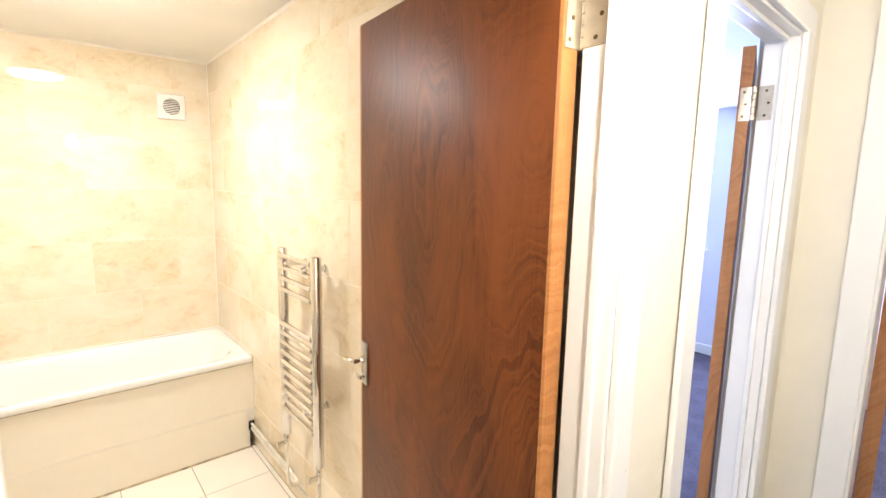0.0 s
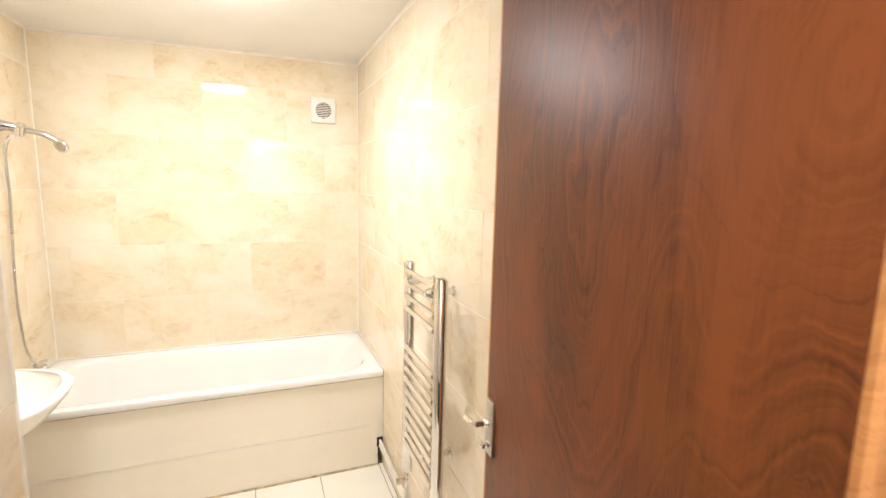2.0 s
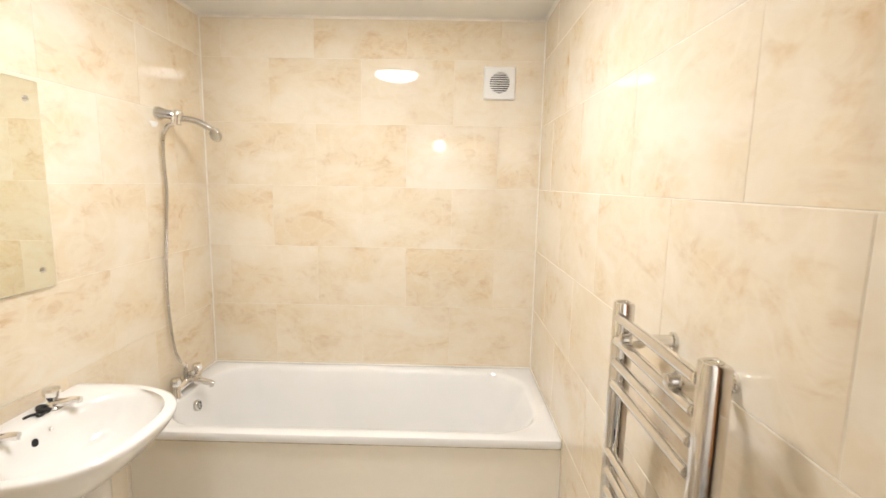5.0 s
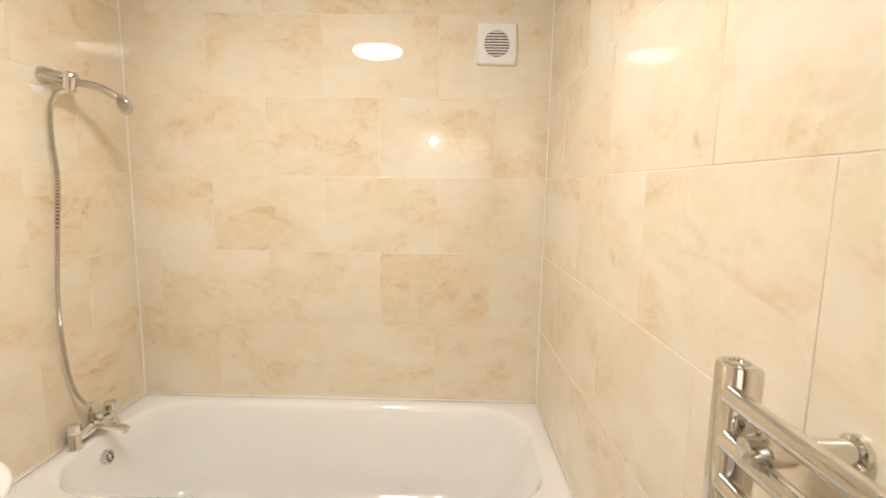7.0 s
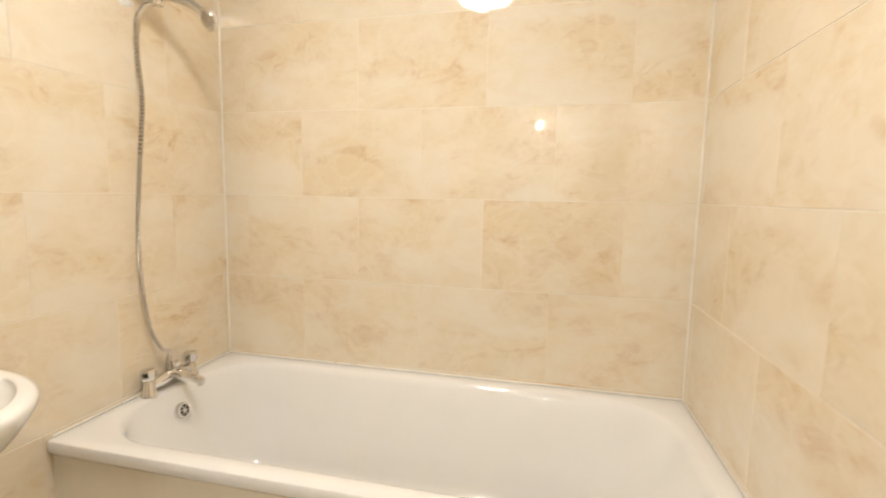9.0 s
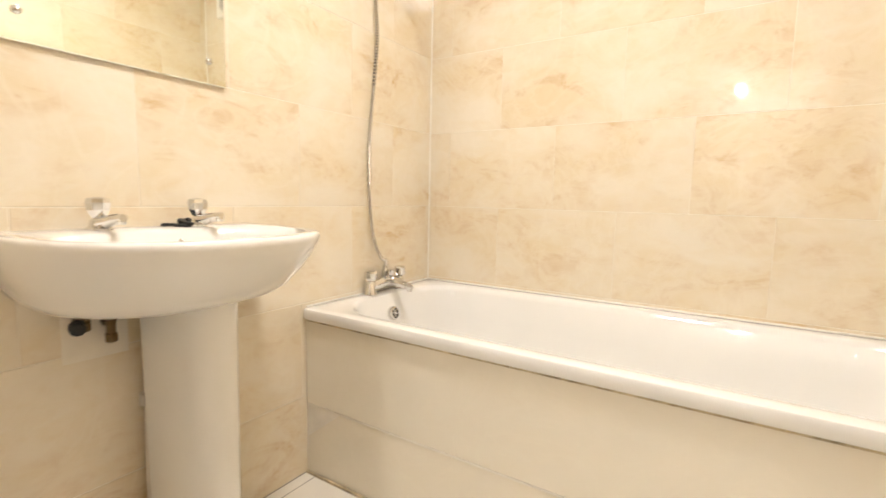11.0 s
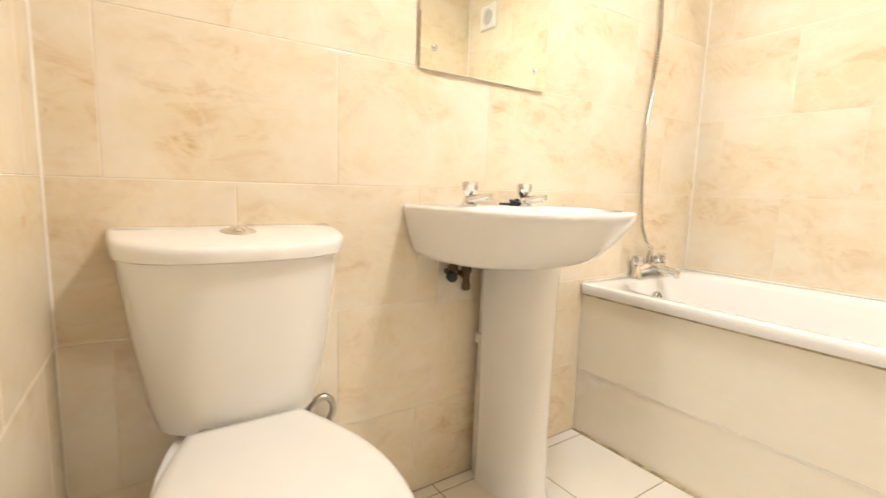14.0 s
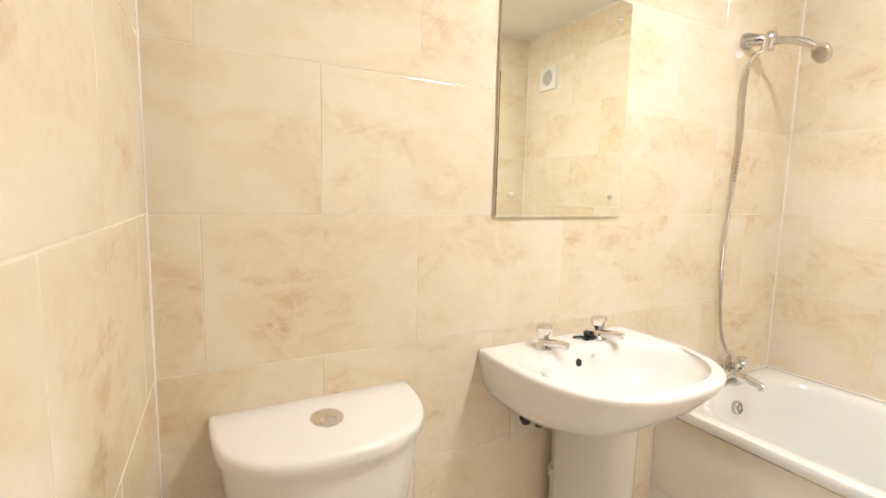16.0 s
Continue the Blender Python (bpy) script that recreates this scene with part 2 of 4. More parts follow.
lipping_dull = veneer("brown_hardwood_lipping", (0.40, 0.19, 0.085), (0.22, 0.09, 0.035), 0.5, figure=0.3)
dark_carpet = carpet("grey_purple_carpet", (0.034, 0.029, 0.042), (0.17, 0.145, 0.19))
hall_carpet = carpet("hall_carpet", (0.020, 0.018, 0.022), (0.070, 0.062, 0.070))

mirror_glass, nt_, b_ = nodes_of("silvered_glass")
b_.inputs["Base Color"].default_value = (0.93, 0.94, 0.84, 1)
b_.inputs["Metallic"].default_value = 1.0
b_.inputs["Roughness"].default_value = 0.015
pane_glass, nt_, b_ = nodes_of("window_glass")
b_.inputs["Transmission Weight"].default_value = 1.0
b_.inputs["Roughness"].default_value = 0.0
lamp_glow = glow("lit_opal_glass", (1.0, 0.965, 0.94), LAMP_POWER)
bulb_glow = glow("lit_bulb_glass", (1.0, 0.965, 0.94), HALL_POWER)


# ---- mesh helpers ----
def mesh_of(name, bm, material, smooth=False):
    me = bpy.data.meshes.new(name)
    bmesh.ops.recalc_face_normals(bm, faces=bm.faces)
    bm.to_mesh(me)
    bm.free()
    me.materials.append(material)
    if smooth:
        me.shade_smooth()
        me.set_sharp_from_angle(angle=radians(42))
    return me


def part(name, bm, material, parent=None, label="", smooth=False):
    """Links a bmesh, in world metres, as one mesh object, under parent if there is one."""
    ob = new(name, mesh_of(name, bm, material, smooth))
    if parent:
        ob.parent = parent
        if parent.type == "EMPTY":
            ob.matrix_parent_inverse = Matrix.Translation(-parent.location)
    if label:
        ob["label"] = label
    return ob


def thing(name, base, label, category, group="", kind=""):
    ob = new(name)
    ob.empty_display_size = 0.05
    ob.location = base
    return tagged(ob, label, category, group, kind)


def structure(name, bm, material, label, category, smooth=False):
    return tagged(part(name, bm, material, None, "", smooth), label, category, "", "structure")


def box(bm, x0, x1, y0, y1, z0, z1, bevel=0.0, m=None, seg=2):
    vs = [bm.verts.new((x, y, z)) for x in (x0, x1) for y in (y0, y1) for z in (z0, z1)]
    fs = [bm.faces.new([vs[i] for i in f]) for f in ((0, 1, 3, 2), (4, 6, 7, 5), (0, 4, 5, 1), (2, 3, 7, 6), (0, 2, 6, 4), (1, 5, 7, 3))]
    out = vs
    if bevel:
        es = list({e for f in fs for e in f.edges})
        r = bmesh.ops.bevel(bm, geom=es, offset=bevel, segments=seg, profile=0.6, affect="EDGES")
        out = list({v for f in r["faces"] for v in f.verts} | {v for v in vs if v.is_valid})
    if m:
        for v in out:
            v.co = m @ v.co
    return bm


def boxes(*args, bevel=0.0):
    bm = bmesh.new()
    for a in args:
        box(bm, *a, bevel=bevel)
    return bm


def loft(bm, rings, cap0=True, cap1=True):
    rows = [[bm.verts.new(p) for p in r] for r in rings]
    n = len(rows[0])
    for a, b in zip(rows, rows[1:]):
        for i in range(n):
            bm.faces.new((a[i], a[(i + 1) % n], b[(i + 1) % n], b[i]))
    if cap0:
        bm.faces.new(rows[0][::-1])
    if cap1:
        bm.faces.new(rows[-1])
    return bm


def sweep(bm, pts, r, seg=10, radii=None):
    """A tube of radius r along a line of points."""
    pts = [Vector(p) for p in pts]
    up = None
    rings = []
    for i, p in enumerate(pts):
        d = (pts[min(i + 1, len(pts) - 1)] - pts[max(i - 1, 0)]).normalized()
        if up is None:
            up = d.orthogonal().normalized()
        up = (up - d * up.dot(d)).normalized()
        side = d.cross(up)
        rr = radii[i] if radii else r
        rings.append([p + (up * math.cos(a) + side * math.sin(a)) * rr for a in (2 * math.pi * k / seg for k in range(seg))])
    return loft(bm, rings)


def turned(bm, base, axis, profile, seg=24):
    """A turned body: profile rows of (distance along axis, radius) from base."""
    base, axis = Vector(base), Vector(axis).normalized()
    u = axis.orthogonal().normalized()
    v = axis.cross(u)
    rings = [[base + axis * h + (u * math.cos(a) + v * math.sin(a)) * max(r, 1e-4) for a in (2 * math.pi * k / seg for k in range(seg))]
             for h, r in profile]
    return loft(bm, rings)


def rounded(cx, cy, hx, hy, r, z, n=8):
    """A rounded rectangle as a ring of points."""
    out = []
    for k, (sx, sy) in enumerate(((1, 1), (-1, 1), (-1, -1), (1, -1))):
        for i in range(n + 1):
            a = math.pi / 2 * (k + i / n)
            out.append((cx + sx * (hx - r) + r * math.cos(a), cy + sy * (hy - r) + r * math.sin(a), z))
    return out


def curve(points, steps=8):
    """A smooth line through the points."""
    p = [Vector(points[0])] + [Vector(q) for q in points] + [Vector(points[-1])]
    out = []
    for i in range(1, len(p) - 2):
        for k in range(steps):
            t = k / steps
            a, b, c, d = p[i - 1:i + 3]
            out.append(0.5 * ((2 * b) + (c - a) * t + (2 * a - 5 * b + 4 * c - d) * t * t + (3 * b - a - 3 * c + d) * t ** 3))
    return out + [p[-2]]


# ---- setting: bathroom shell ----
T = 0.0009  # grout lies this far behind the faces of the tiles
YN = YF - math.tan(radians(LEAN)) * (NIB - XL)  # the wall beside the toilet stands a little askew


def slant_block():
    bm = bmesh.new()
    return loft(bm, [[(XL - T, DN, z), (NIB - T, DN, z), (NIB - T, YN - T, z), (XL - T, YF - T, z)] for z in (0, ZC)])


wall_back = structure("wall_back", boxes((XL - 0.12, XR + 0.12, YB + T, YB + 0.12, 0, ZC)), grout, "cream marble tiled wall behind the bath", "wall")
wall_left = structure("wall_left", boxes((XL - 0.12, XL - T, YF - 0.12, YB + T, 0, ZC)), grout, "cream marble tiled wall behind basin and toilet", "wall")
wall_right = structure("wall_right", boxes((XR + T, XR + 0.12, DN, YB + T, 0, ZC)), grout, "cream marble tiled wall with the towel radiator", "wall")
wall_front = structure("wall_front", slant_block(), grout, "cream marble tiled wall return beside the toilet", "wall")
wall_door = structure("wall_door", boxes((HX0, JL - 0.03, DS, DN, 0, ZC), (JL - 0.03, JR + 0.03, DS, DN, 2.04, ZC), (JR + 0.03, D2L - 0.03, DS, DN, 0, ZC),
                                         (D2L - 0.03, D2R + 0.03, DS, DN, 2.03, ZC), (D2R + 0.03, 4.9, DS, DN, 0, ZC)),
                      hall_paint, "cream painted hall wall with two door openings", "wall")
floor_bath = structure("floor_bathroom", boxes((XL - 0.1, XR + 0.1, DN, YB + 0.1, -0.12, -T)), floor_grout, "bathroom floor of pale square tiles with dark joints", "floor")
ceiling = structure("ceiling", boxes((XL - 0.12, XR + 0.12, DN, YB + 0.12, ZC, ZC + 0.1)), ceiling_paint, "plain white painted bathroom ceiling", "ceiling")

# ---- setting: hall and the rooms behind it ----
structure("floor_hall", boxes((HX0, HX1, HY, DN, -0.12, 0)), hall_carpet, "dark grey hall carpet", "floor")
structure("wall_hall_south", boxes((HX0 - 0.1, 4.9, HY - 0.1, HY, 0, ZC)), hall_paint, "cream painted hall wall", "wall")
structure("wall_hall_west", boxes((HX0 - 0.1, HX0, HY, DN, 0, ZC)), hall_paint, "cream painted end wall of the hall", "wall")
D3N, D3S = -0.006, -0.74
structure("wall_hall_east", boxes((HX1, HX1 + 0.1, D3N + 0.03, DS, 0, ZC), (HX1, HX1 + 0.1, HY, D3S - 0.03, 0, ZC), (HX1, HX1 + 0.1, D3S - 0.03, D3N + 0.03, 2.04, ZC)),
          hall_paint, "cream painted hall end wall with a door opening", "wall")
structure("ceiling_hall", boxes((HX0 - 0.1, 4.9, HY - 0.1, DN, ZC, ZC + 0.1)), ceiling_paint, "plain white hall ceiling", "ceiling")
BX0, BX1, BY1 = XR + 0.12, 4.65, 3.3
structure("floor_bedroom", boxes((BX0, BX1 + 0.35, DN, BY1, -0.12, 0)), dark_carpet, "dark purple grey bedroom carpet", "floor")
structure("floor_room", boxes((HX1, 5.0, HY, DN, -0.12, -0.001)), dark_carpet, "dark grey carpet of the room at the end of the hall", "floor")
WY0, WY1, WZ0, WZ1 = 1.50, 2.85, 1.0, 1.93
structure("wall_bedroom_east", boxes((BX1, BX1 + 0.2, DN, WY0, 0, ZC), (BX1, BX1 + 0.2, WY1, BY1, 0, ZC), (BX1, BX1 + 0.2, WY0, WY1, 0, WZ0), (BX1, BX1 + 0.2, WY0, WY1, WZ1, ZC)),
          bedroom_paint, "white bedroom wall with a bright window", "wall")
structure("wall_bedroom_north", boxes((BX0, BX1 + 0.2, BY1, BY1 + 0.1, 0, ZC)), bedroom_paint, "white bedroom wall", "wall")
structure("wall_bedroom_south", boxes((D2R + 0.04, BX1, DN, DN + 0.01, 0, ZC)), bedroom_paint, "white bedroom wall beside the door", "wall")
structure("ceiling_bedroom", boxes((BX0, BX1 + 0.2, DN, BY1 + 0.1, ZC, ZC + 0.1)), bedroom_paint, "white bedroom ceiling", "ceiling")
# the opening in this wall only serves the added window, out of view
structure("wall_room_east", boxes((4.9, 5.1, HY - 0.1, -0.90, 0, ZC), (4.9, 5.1, -0.20, DN, 0, ZC), (4.9, 5.1, -0.90, -0.20, 0, WZ0), (4.9, 5.1, -0.90, -0.20, WZ1, ZC)), bedroom_paint, "white wall of the room at the end of the hall", "wall")
structure("baseboard_bedroom", boxes((BX1 - 0.018, BX1, DN + 0.01, BY1, 0, 0.09), bevel=0.004), gloss_paint, "white painted skirting board", "baseboard")
structure("baseboard_room", boxes((4.882, 4.9, HY, DS, 0, 0.09), bevel=0.004), gloss_paint, "white painted skirting board", "baseboard")
structure("baseboard_hall", boxes((D2R + 0.10, HX1, DS - 0.018, DS, 0, 0.09), bevel=0.004), gloss_paint, "white painted hall skirting board", "baseboard")


def window(name, x, y0, y1, z0, z1, power, label):
    """A two-light window in a wall that faces west, with the sky's light in its opening."""
    root = thing(name, (x + 0.1, (y0 + y1) / 2, z0), label, "window", kind="structure")
    mid = (y0 + y1) / 2
    fr = bmesh.new()
    for a in ((y0, y1, z0, z0 + 0.05), (y0, y1, z1 - 0.05, z1), (y0, y0 + 0.05, z0 + 0.05, z1 - 0.05), (y1 - 0.05, y1, z0 + 0.05, z1 - 0.05), (mid - 0.025, mid + 0.025, z0 + 0.05, z1 - 0.05)):
        box(fr, x + 0.08, x + 0.14, *a)
    part("window_frame", fr, gloss_paint, root)
    part("window_sill", boxes((x - 0.04, x + 0.08, y0 - 0.03, y1 + 0.03, z0 - 0.03, z0), bevel=0.006), gloss_paint, root)
    for a, b in ((y0 + 0.05, mid - 0.025), (mid + 0.025, y1 - 0.05)):
        pane = part("pane", boxes((x + 0.105, x + 0.111, a, b, z0 + 0.05, z1 - 0.05)), pane_glass, root)
        pane.visible_shadow = False
    day = new("window_daylight", bpy.data.lights.new("window_daylight", "AREA"))
    day.data.shape, day.data.size, day.data.size_y = "RECTANGLE", y1 - y0 - 0.1, z1 - z0 - 0.1
    day.data.energy, day.data.color = power, (0.50, 0.62, 1.0)
    day.matrix_world = look((x + 0.06, mid, (z0 + z1) / 2), (0, mid, (z0 + z1) / 2))


window("window_1", BX1, WY0, WY1, WZ0, WZ1, WINDOW_POWER, "white framed bedroom window full of daylight")
# added out of view: no window known here, it lights the end room
window("added_window_2", 4.9, -0.90, -0.20, WZ0, WZ1, WINDOW_POWER * 0.4, "unseen white framed window added to light the end room")


def casing(name, x0, x1, top, label, south=DS, north=DN - 0.018):
    """A door lining in a wall that faces the hall: two jambs, a head, stops, and flat architraves on the hall face."""
    root = thing(name, ((x0 + x1) / 2, south, 0), label, "door frame", kind="structure")
    part("jamb", boxes((x0 - 0.03, x0, south - 0.004, north + 0.004, 0, top + 0.03), bevel=0.002), gloss_paint, root)
    part("jamb", boxes((x1, x1 + 0.03, south - 0.004, north + 0.004, 0, top + 0.03), bevel=0.002), gloss_paint, root)
    part("head", boxes((x0, x1, south - 0.004, north + 0.004, top, top + 0.03), bevel=0.002), gloss_paint, root)
    mid = north - 0.047
    part("stop", boxes((x0, x0 + 0.012, south + 0.02, mid, 0, top), bevel=0.002), gloss_paint, root)
    part("stop", boxes((x1 - 0.012, x1, south + 0.02, mid, 0, top), bevel=0.002), gloss_paint, root)
    part("head_stop", boxes((x0 + 0.012, x1 - 0.012, south + 0.02, mid, top - 0.012, top), bevel=0.002), gloss_paint, root)
    for a, b in ((x0 - 0.075, x0 - 0.008), (x1 + 0.008, x1 + 0.075)):
        part("architrave", boxes((a, b, south - 0.02, south - 0.0045, 0, top + 0.0745), bevel=0.004), gloss_paint, root)
    part("architrave", boxes((x0 - 0.0745, x1 + 0.0745, south - 0.021, south - 0.0045, top + 0.008, top + 0.075), bevel=0.004), gloss_paint, root)
    return root


casing("door_frame_1", JL, JR, 2.02, "white gloss painted frame round the bathroom doorway")
casing("door_frame_2", D2L, D2R, 1.985, "white gloss painted frame round the bedroom doorway")
frame3 = thing("door_frame_3", (HX1, (D3N + D3S) / 2, 0), "white gloss painted frame of the end doorway", "door frame", kind="structure")
for a, b in ((D3N, D3N + 0.03), (D3S - 0.03, D3S)):
    part("jamb", boxes((HX1 - 0.004, HX1 + 0.104, a, b, 0, 2.04), bevel=0.002), gloss_paint, frame3)
for a, b in ((D3N + 0.008, D3N + 0.085), (D3S - 0.085, D3S - 0.008)):
    part("architrave", boxes((HX1 - 0.02, HX1 - 0.0045, a, b, 0, 2.16), bevel=0.004), gloss_paint, frame3)
part("head", boxes((HX1 - 0.004, HX1 + 0.104, D3S, D3N, 2.01, 2.04), bevel=0.002), gloss_paint, frame3)


# ---- doors ----
def door_leaf(name, hinge, angle, width, height, label, face, edge, hinges, th=0.042):
    """A flush door: leaf, hardwood lipping on its long edges, steel butt hinges. Local x runs from the hinge edge along the leaf, y into its thickness."""
    m = Matrix.Translation((*hinge, 0)) @ Matrix.Rotation(radians(angle), 4, "Z") @ Matrix.Diagonal((1, -1, 1, 1))
    root = thing(name, (*hinge, 0.008), label, "door")

    def put(n, bm, mat, lab=""):
        bmesh.ops.transform(bm, matrix=m, verts=bm.verts)
        return part(n, bm, mat, root, lab, True)

    put("leaf", boxes((0.009, width - 0.009, 0, th, 0.008, height), bevel=0.0012), face)
    put("lipping", boxes((0.0, 0.009, 0.0003, th - 0.0003, 0.008, height), bevel=0.0012), edge, "plain hardwood edge lipping")
    put("lipping", boxes((width - 0.009, width, 0.0003, th - 0.0003, 0.008, height), bevel=0.0012), edge, "plain hardwood edge lipping")
    for z in hinges:
        # closed knuckle on the corner, one flap on the door edge
        put("hinge_flap", boxes((-0.0022, 0.0, 0.006, th + 0.002, z, z + 0.1), bevel=0.0006), hinge_steel, "pale steel hinge flap")
        kn = bmesh.new()
        for k in range(5):
            turned(kn, (-0.006, th + 0.007, z + 0.02 * k + 0.0008), (0, 0, 1), [(0, 0.0052), (0.001, 0.0062), (0.0175, 0.0062), (0.0185, 0.0052)], 12)
        knuckle = put("hinge_knuckle", kn, hinge_steel, "pale steel hinge knuckle")
        sc = bmesh.new()
        for k in (0.014, 0.05, 0.086):
            turned(sc, (-0.0022, 0.016 + 0.006 * (k == 0.05), z + k), (-1, 0, 0), [(0, 0.0042), (0.0012, 0.0036)], 10)
        put("hinge_screw", sc, brass)
    return root, m, put


HINGE = (0.663, 0.315)
door_1, door_m, put_door = door_leaf("door_1", HINGE, 86.25, 0.764, 2.005, "open red-brown veneered bathroom door with orange lipping", door_veneer, lipping, (0.22, 1.783))

def pull(n, bm, mat, lab="", parent=None):
    bmesh.ops.transform(bm, matrix=door_m, verts=bm.verts)
    return part(n, bm, mat, parent or door_1, lab, True)


lock = pull("lock_plate", boxes((0.712, 0.752, -0.006, 0.0, 0.905, 1.045), bevel=0.002), steel, "satin steel lever lock plate")
lever = bmesh.new()
turned(lever, (0.736, -0.006, 0.985), (0, -1, 0), [(0, 0.011), (0.012, 0.010), (0.014, 0.008), (0.034, 0.008)], 14)
sweep(lever, curve([(0.736, -0.036, 0.985), (0.745, -0.044, 0.986), (0.762, -0.046, 0.983), (0.786, -0.044, 0.979)]), 0.008, 12)
pull("lever_handle", lever, chrome, "chrome lever handle", lock)
turn = bmesh.new()
turned(turn, (0.732, -0.006, 0.932), (0, -1, 0), [(0, 0.010), (0.006, 0.009), (0.008, 0.004), (0.02, 0.004)], 12)
box(turn, 0.722, 0.762, -0.026, -0.018, 0.926, 0.938, 0.002)
pull("thumb_turn", turn, chrome, "chrome thumb turn", lock)
pull("edge_latch", boxes((0.7635, 0.7655, 0.008, 0.034, 0.90, 1.05)), steel)



def jamb_hinge(x, y0, y1, z, label):
    """The flap of a butt hinge on the jamb, with its screws."""
    root = thing("hinge", (x, y1, z), label, "hinge", "door hinges")
    part("flap", boxes((x - 0.0025, x - 0.0003, y0, y1, z, z + 0.1), bevel=0.0006), hinge_steel, root)
    for k, f in ((0.014, 0.5), (0.05, 0.3), (0.086, 0.5)):
        bm = bmesh.new()
        turned(bm, (x - 0.0025, y0 + (y1 - y0) * f, z + k), (-1, 0, 0), [(0, 0.0042), (0.0012, 0.0036)], 10)
        part("screw", bm, brass, root)


jamb_hinge(JR, 0.252, 0.299, 1.783, "pale steel hinge flap screwed to the bathroom door jamb")
jamb_hinge(D2R, 0.262, 0.299, 1.757, "pale steel hinge flap screwed to the bedroom door jamb")

door_2, door_m2, _p = door_leaf("door_2", (1.612, 0.350), 15.5, 0.58, 1.978, "open brown bedroom door seen by its hinge edge", door_veneer, lipping_dull, (0.22, 1.757), 0.034)
door_3, door_m3, _p = door_leaf("door_3", (HX1 + 0.09, D3N - 0.003), 4.0, 0.72, 2.0, "open brown door of the room at the hall's end", door_veneer, lipping_dull, (0.22, 1.72))


# ---- lamps ----
LX, LY = -0.03, 2.08
ceiling_lamp = thing("ceiling_lamp", (LX, LY, ZC), "lit round opal glass flush ceiling lamp", "ceiling lamp")
bm = bmesh.new()
turned(bm, (LX, LY, ZC), (0, 0, -1), [(0.0, 0.150), (0.024, 0.152), (0.028, 0.149), (0.029, 0.143)], 48)
part("base_ring", bm, white_plastic, ceiling_lamp, "white lamp base ring", True)
bm = bmesh.new()
turned(bm, (LX, LY, ZC - 0.024), (0, 0, -1), [(0.0, 0.142), (0.010, 0.140), (0.021, 0.128), (0.030, 0.098), (0.035, 0.055), (0.036, 0.0)], 48)
part("shade", bm, lamp_glow, ceiling_lamp, "glowing opal glass shade", True)
HLX, HLY, HLZ = 0.22, -0.42, 1.95
hall_lamp = thing("pendant_lamp", (HLX, HLY, ZC), "bare lit bulb hanging from the hall ceiling", "pendant lamp")
bm = bmesh.new()
turned(bm, (HLX, HLY, ZC), (0, 0, -1), [(0, 0.045), (0.012, 0.043), (0.025, 0.02), (0.028, 0.004)], 24)
part("ceiling_rose", bm, white_plastic, hall_lamp, "", True)
bm = bmesh.new()
sweep(bm, [(HLX, HLY, ZC - 0.026), (HLX, HLY, HLZ + 0.10)], 0.003, 8)
part("cable", bm, white_plastic, hall_lamp)
bm = bmesh.new()
turned(bm, (HLX, HLY, HLZ + 0.10), (0, 0, -1), [(0, 0.008), (0.01, 0.018), (0.05, 0.020), (0.055, 0.014)], 20)
part("lamp_holder", bm, white_plastic, hall_lamp, "", True)
bm = bmesh.new()
turned(bm, (HLX, HLY, HLZ + 0.047), (0, 0, -1), [(0, 0.012), (0.014, 0.013), (0.030, 0.018), (0.044, 0.021), (0.056, 0.0185), (0.064, 0.010), (0.067, 0.0)], 28)
part("bulb", bm, bulb_glow, hall_lamp, "glowing glass bulb", True)


# ---- bath ----
RIM = 0.552
BY0 = 2.435
bath = thing("bathtub", (0, 2.8, 0.16), "white enamelled bathtub set between tiled walls", "bathtub")
bxc, byc, bhx, bhy = (XL + XR) / 2, (BY0 + YB) / 2, (XR - XL) / 2 - 0.002, (YB - BY0) / 2 - 0.001
icx, icy = -0.012, (2.495 + 3.078) / 2
bm = bmesh.new()
ring = lambda inx, r, z: rounded(bxc, byc, bhx - inx, bhy - inx, r, z, 10)
inner = lambda dx0, dx1, dy, r, z: rounded((-0.800 + dx0 + 0.742 - dx1) / 2, icy, (1.542 - dx0 - dx1) / 2, 0.291 - dy, r, z, 10)
loft(bm, [ring(0.016, 0.006, RIM - 0.037), ring(0.004, 0.008, RIM - 0.035), ring(0.0, 0.010, RIM - 0.028), ring(0.0, 0.010, RIM - 0.007), ring(0.002, 0.010, RIM - 0.002), ring(0.007, 0.010, RIM),
          inner(-0.012, -0.012, -0.010, 0.20, RIM - 0.001), inner(0.0, 0.0, 0.0, 0.19, RIM - 0.006), inner(0.006, 0.012, 0.008, 0.185, RIM - 0.022), inner(0.022, 0.05, 0.022, 0.175, RIM - 0.12),
          inner(0.055, 0.12, 0.038, 0.165, RIM - 0.25), inner(0.085, 0.20, 0.062, 0.15, RIM - 0.335), inner(0.13, 0.27, 0.10, 0.12, RIM - 0.365), inner(0.22, 0.36, 0.17, 0.08, RIM - 0.372)], cap0=False)
part("tub", bm, enamel, bath, "glossy white enamel tub with rolled rim", True)
OV = Vector((-0.7835, 2.794, 0.475))
ova = Vector((1.0, 0.0, 0.22)).normalized()
bm = bmesh.new()
turned(bm, OV - ova * 0.006, ova, [(0, 0.026), (0.018, 0.026), (0.022, 0.023), (0.0225, 0.019), (0.016, 0.017)], 24)
ovf = part("overflow", bm, chrome, bath, "round chrome overflow", True)
bm = bmesh.new()
turned(bm, OV + ova * 0.0102, ova, [(0, 0.017), (0.001, 0.016)], 20)
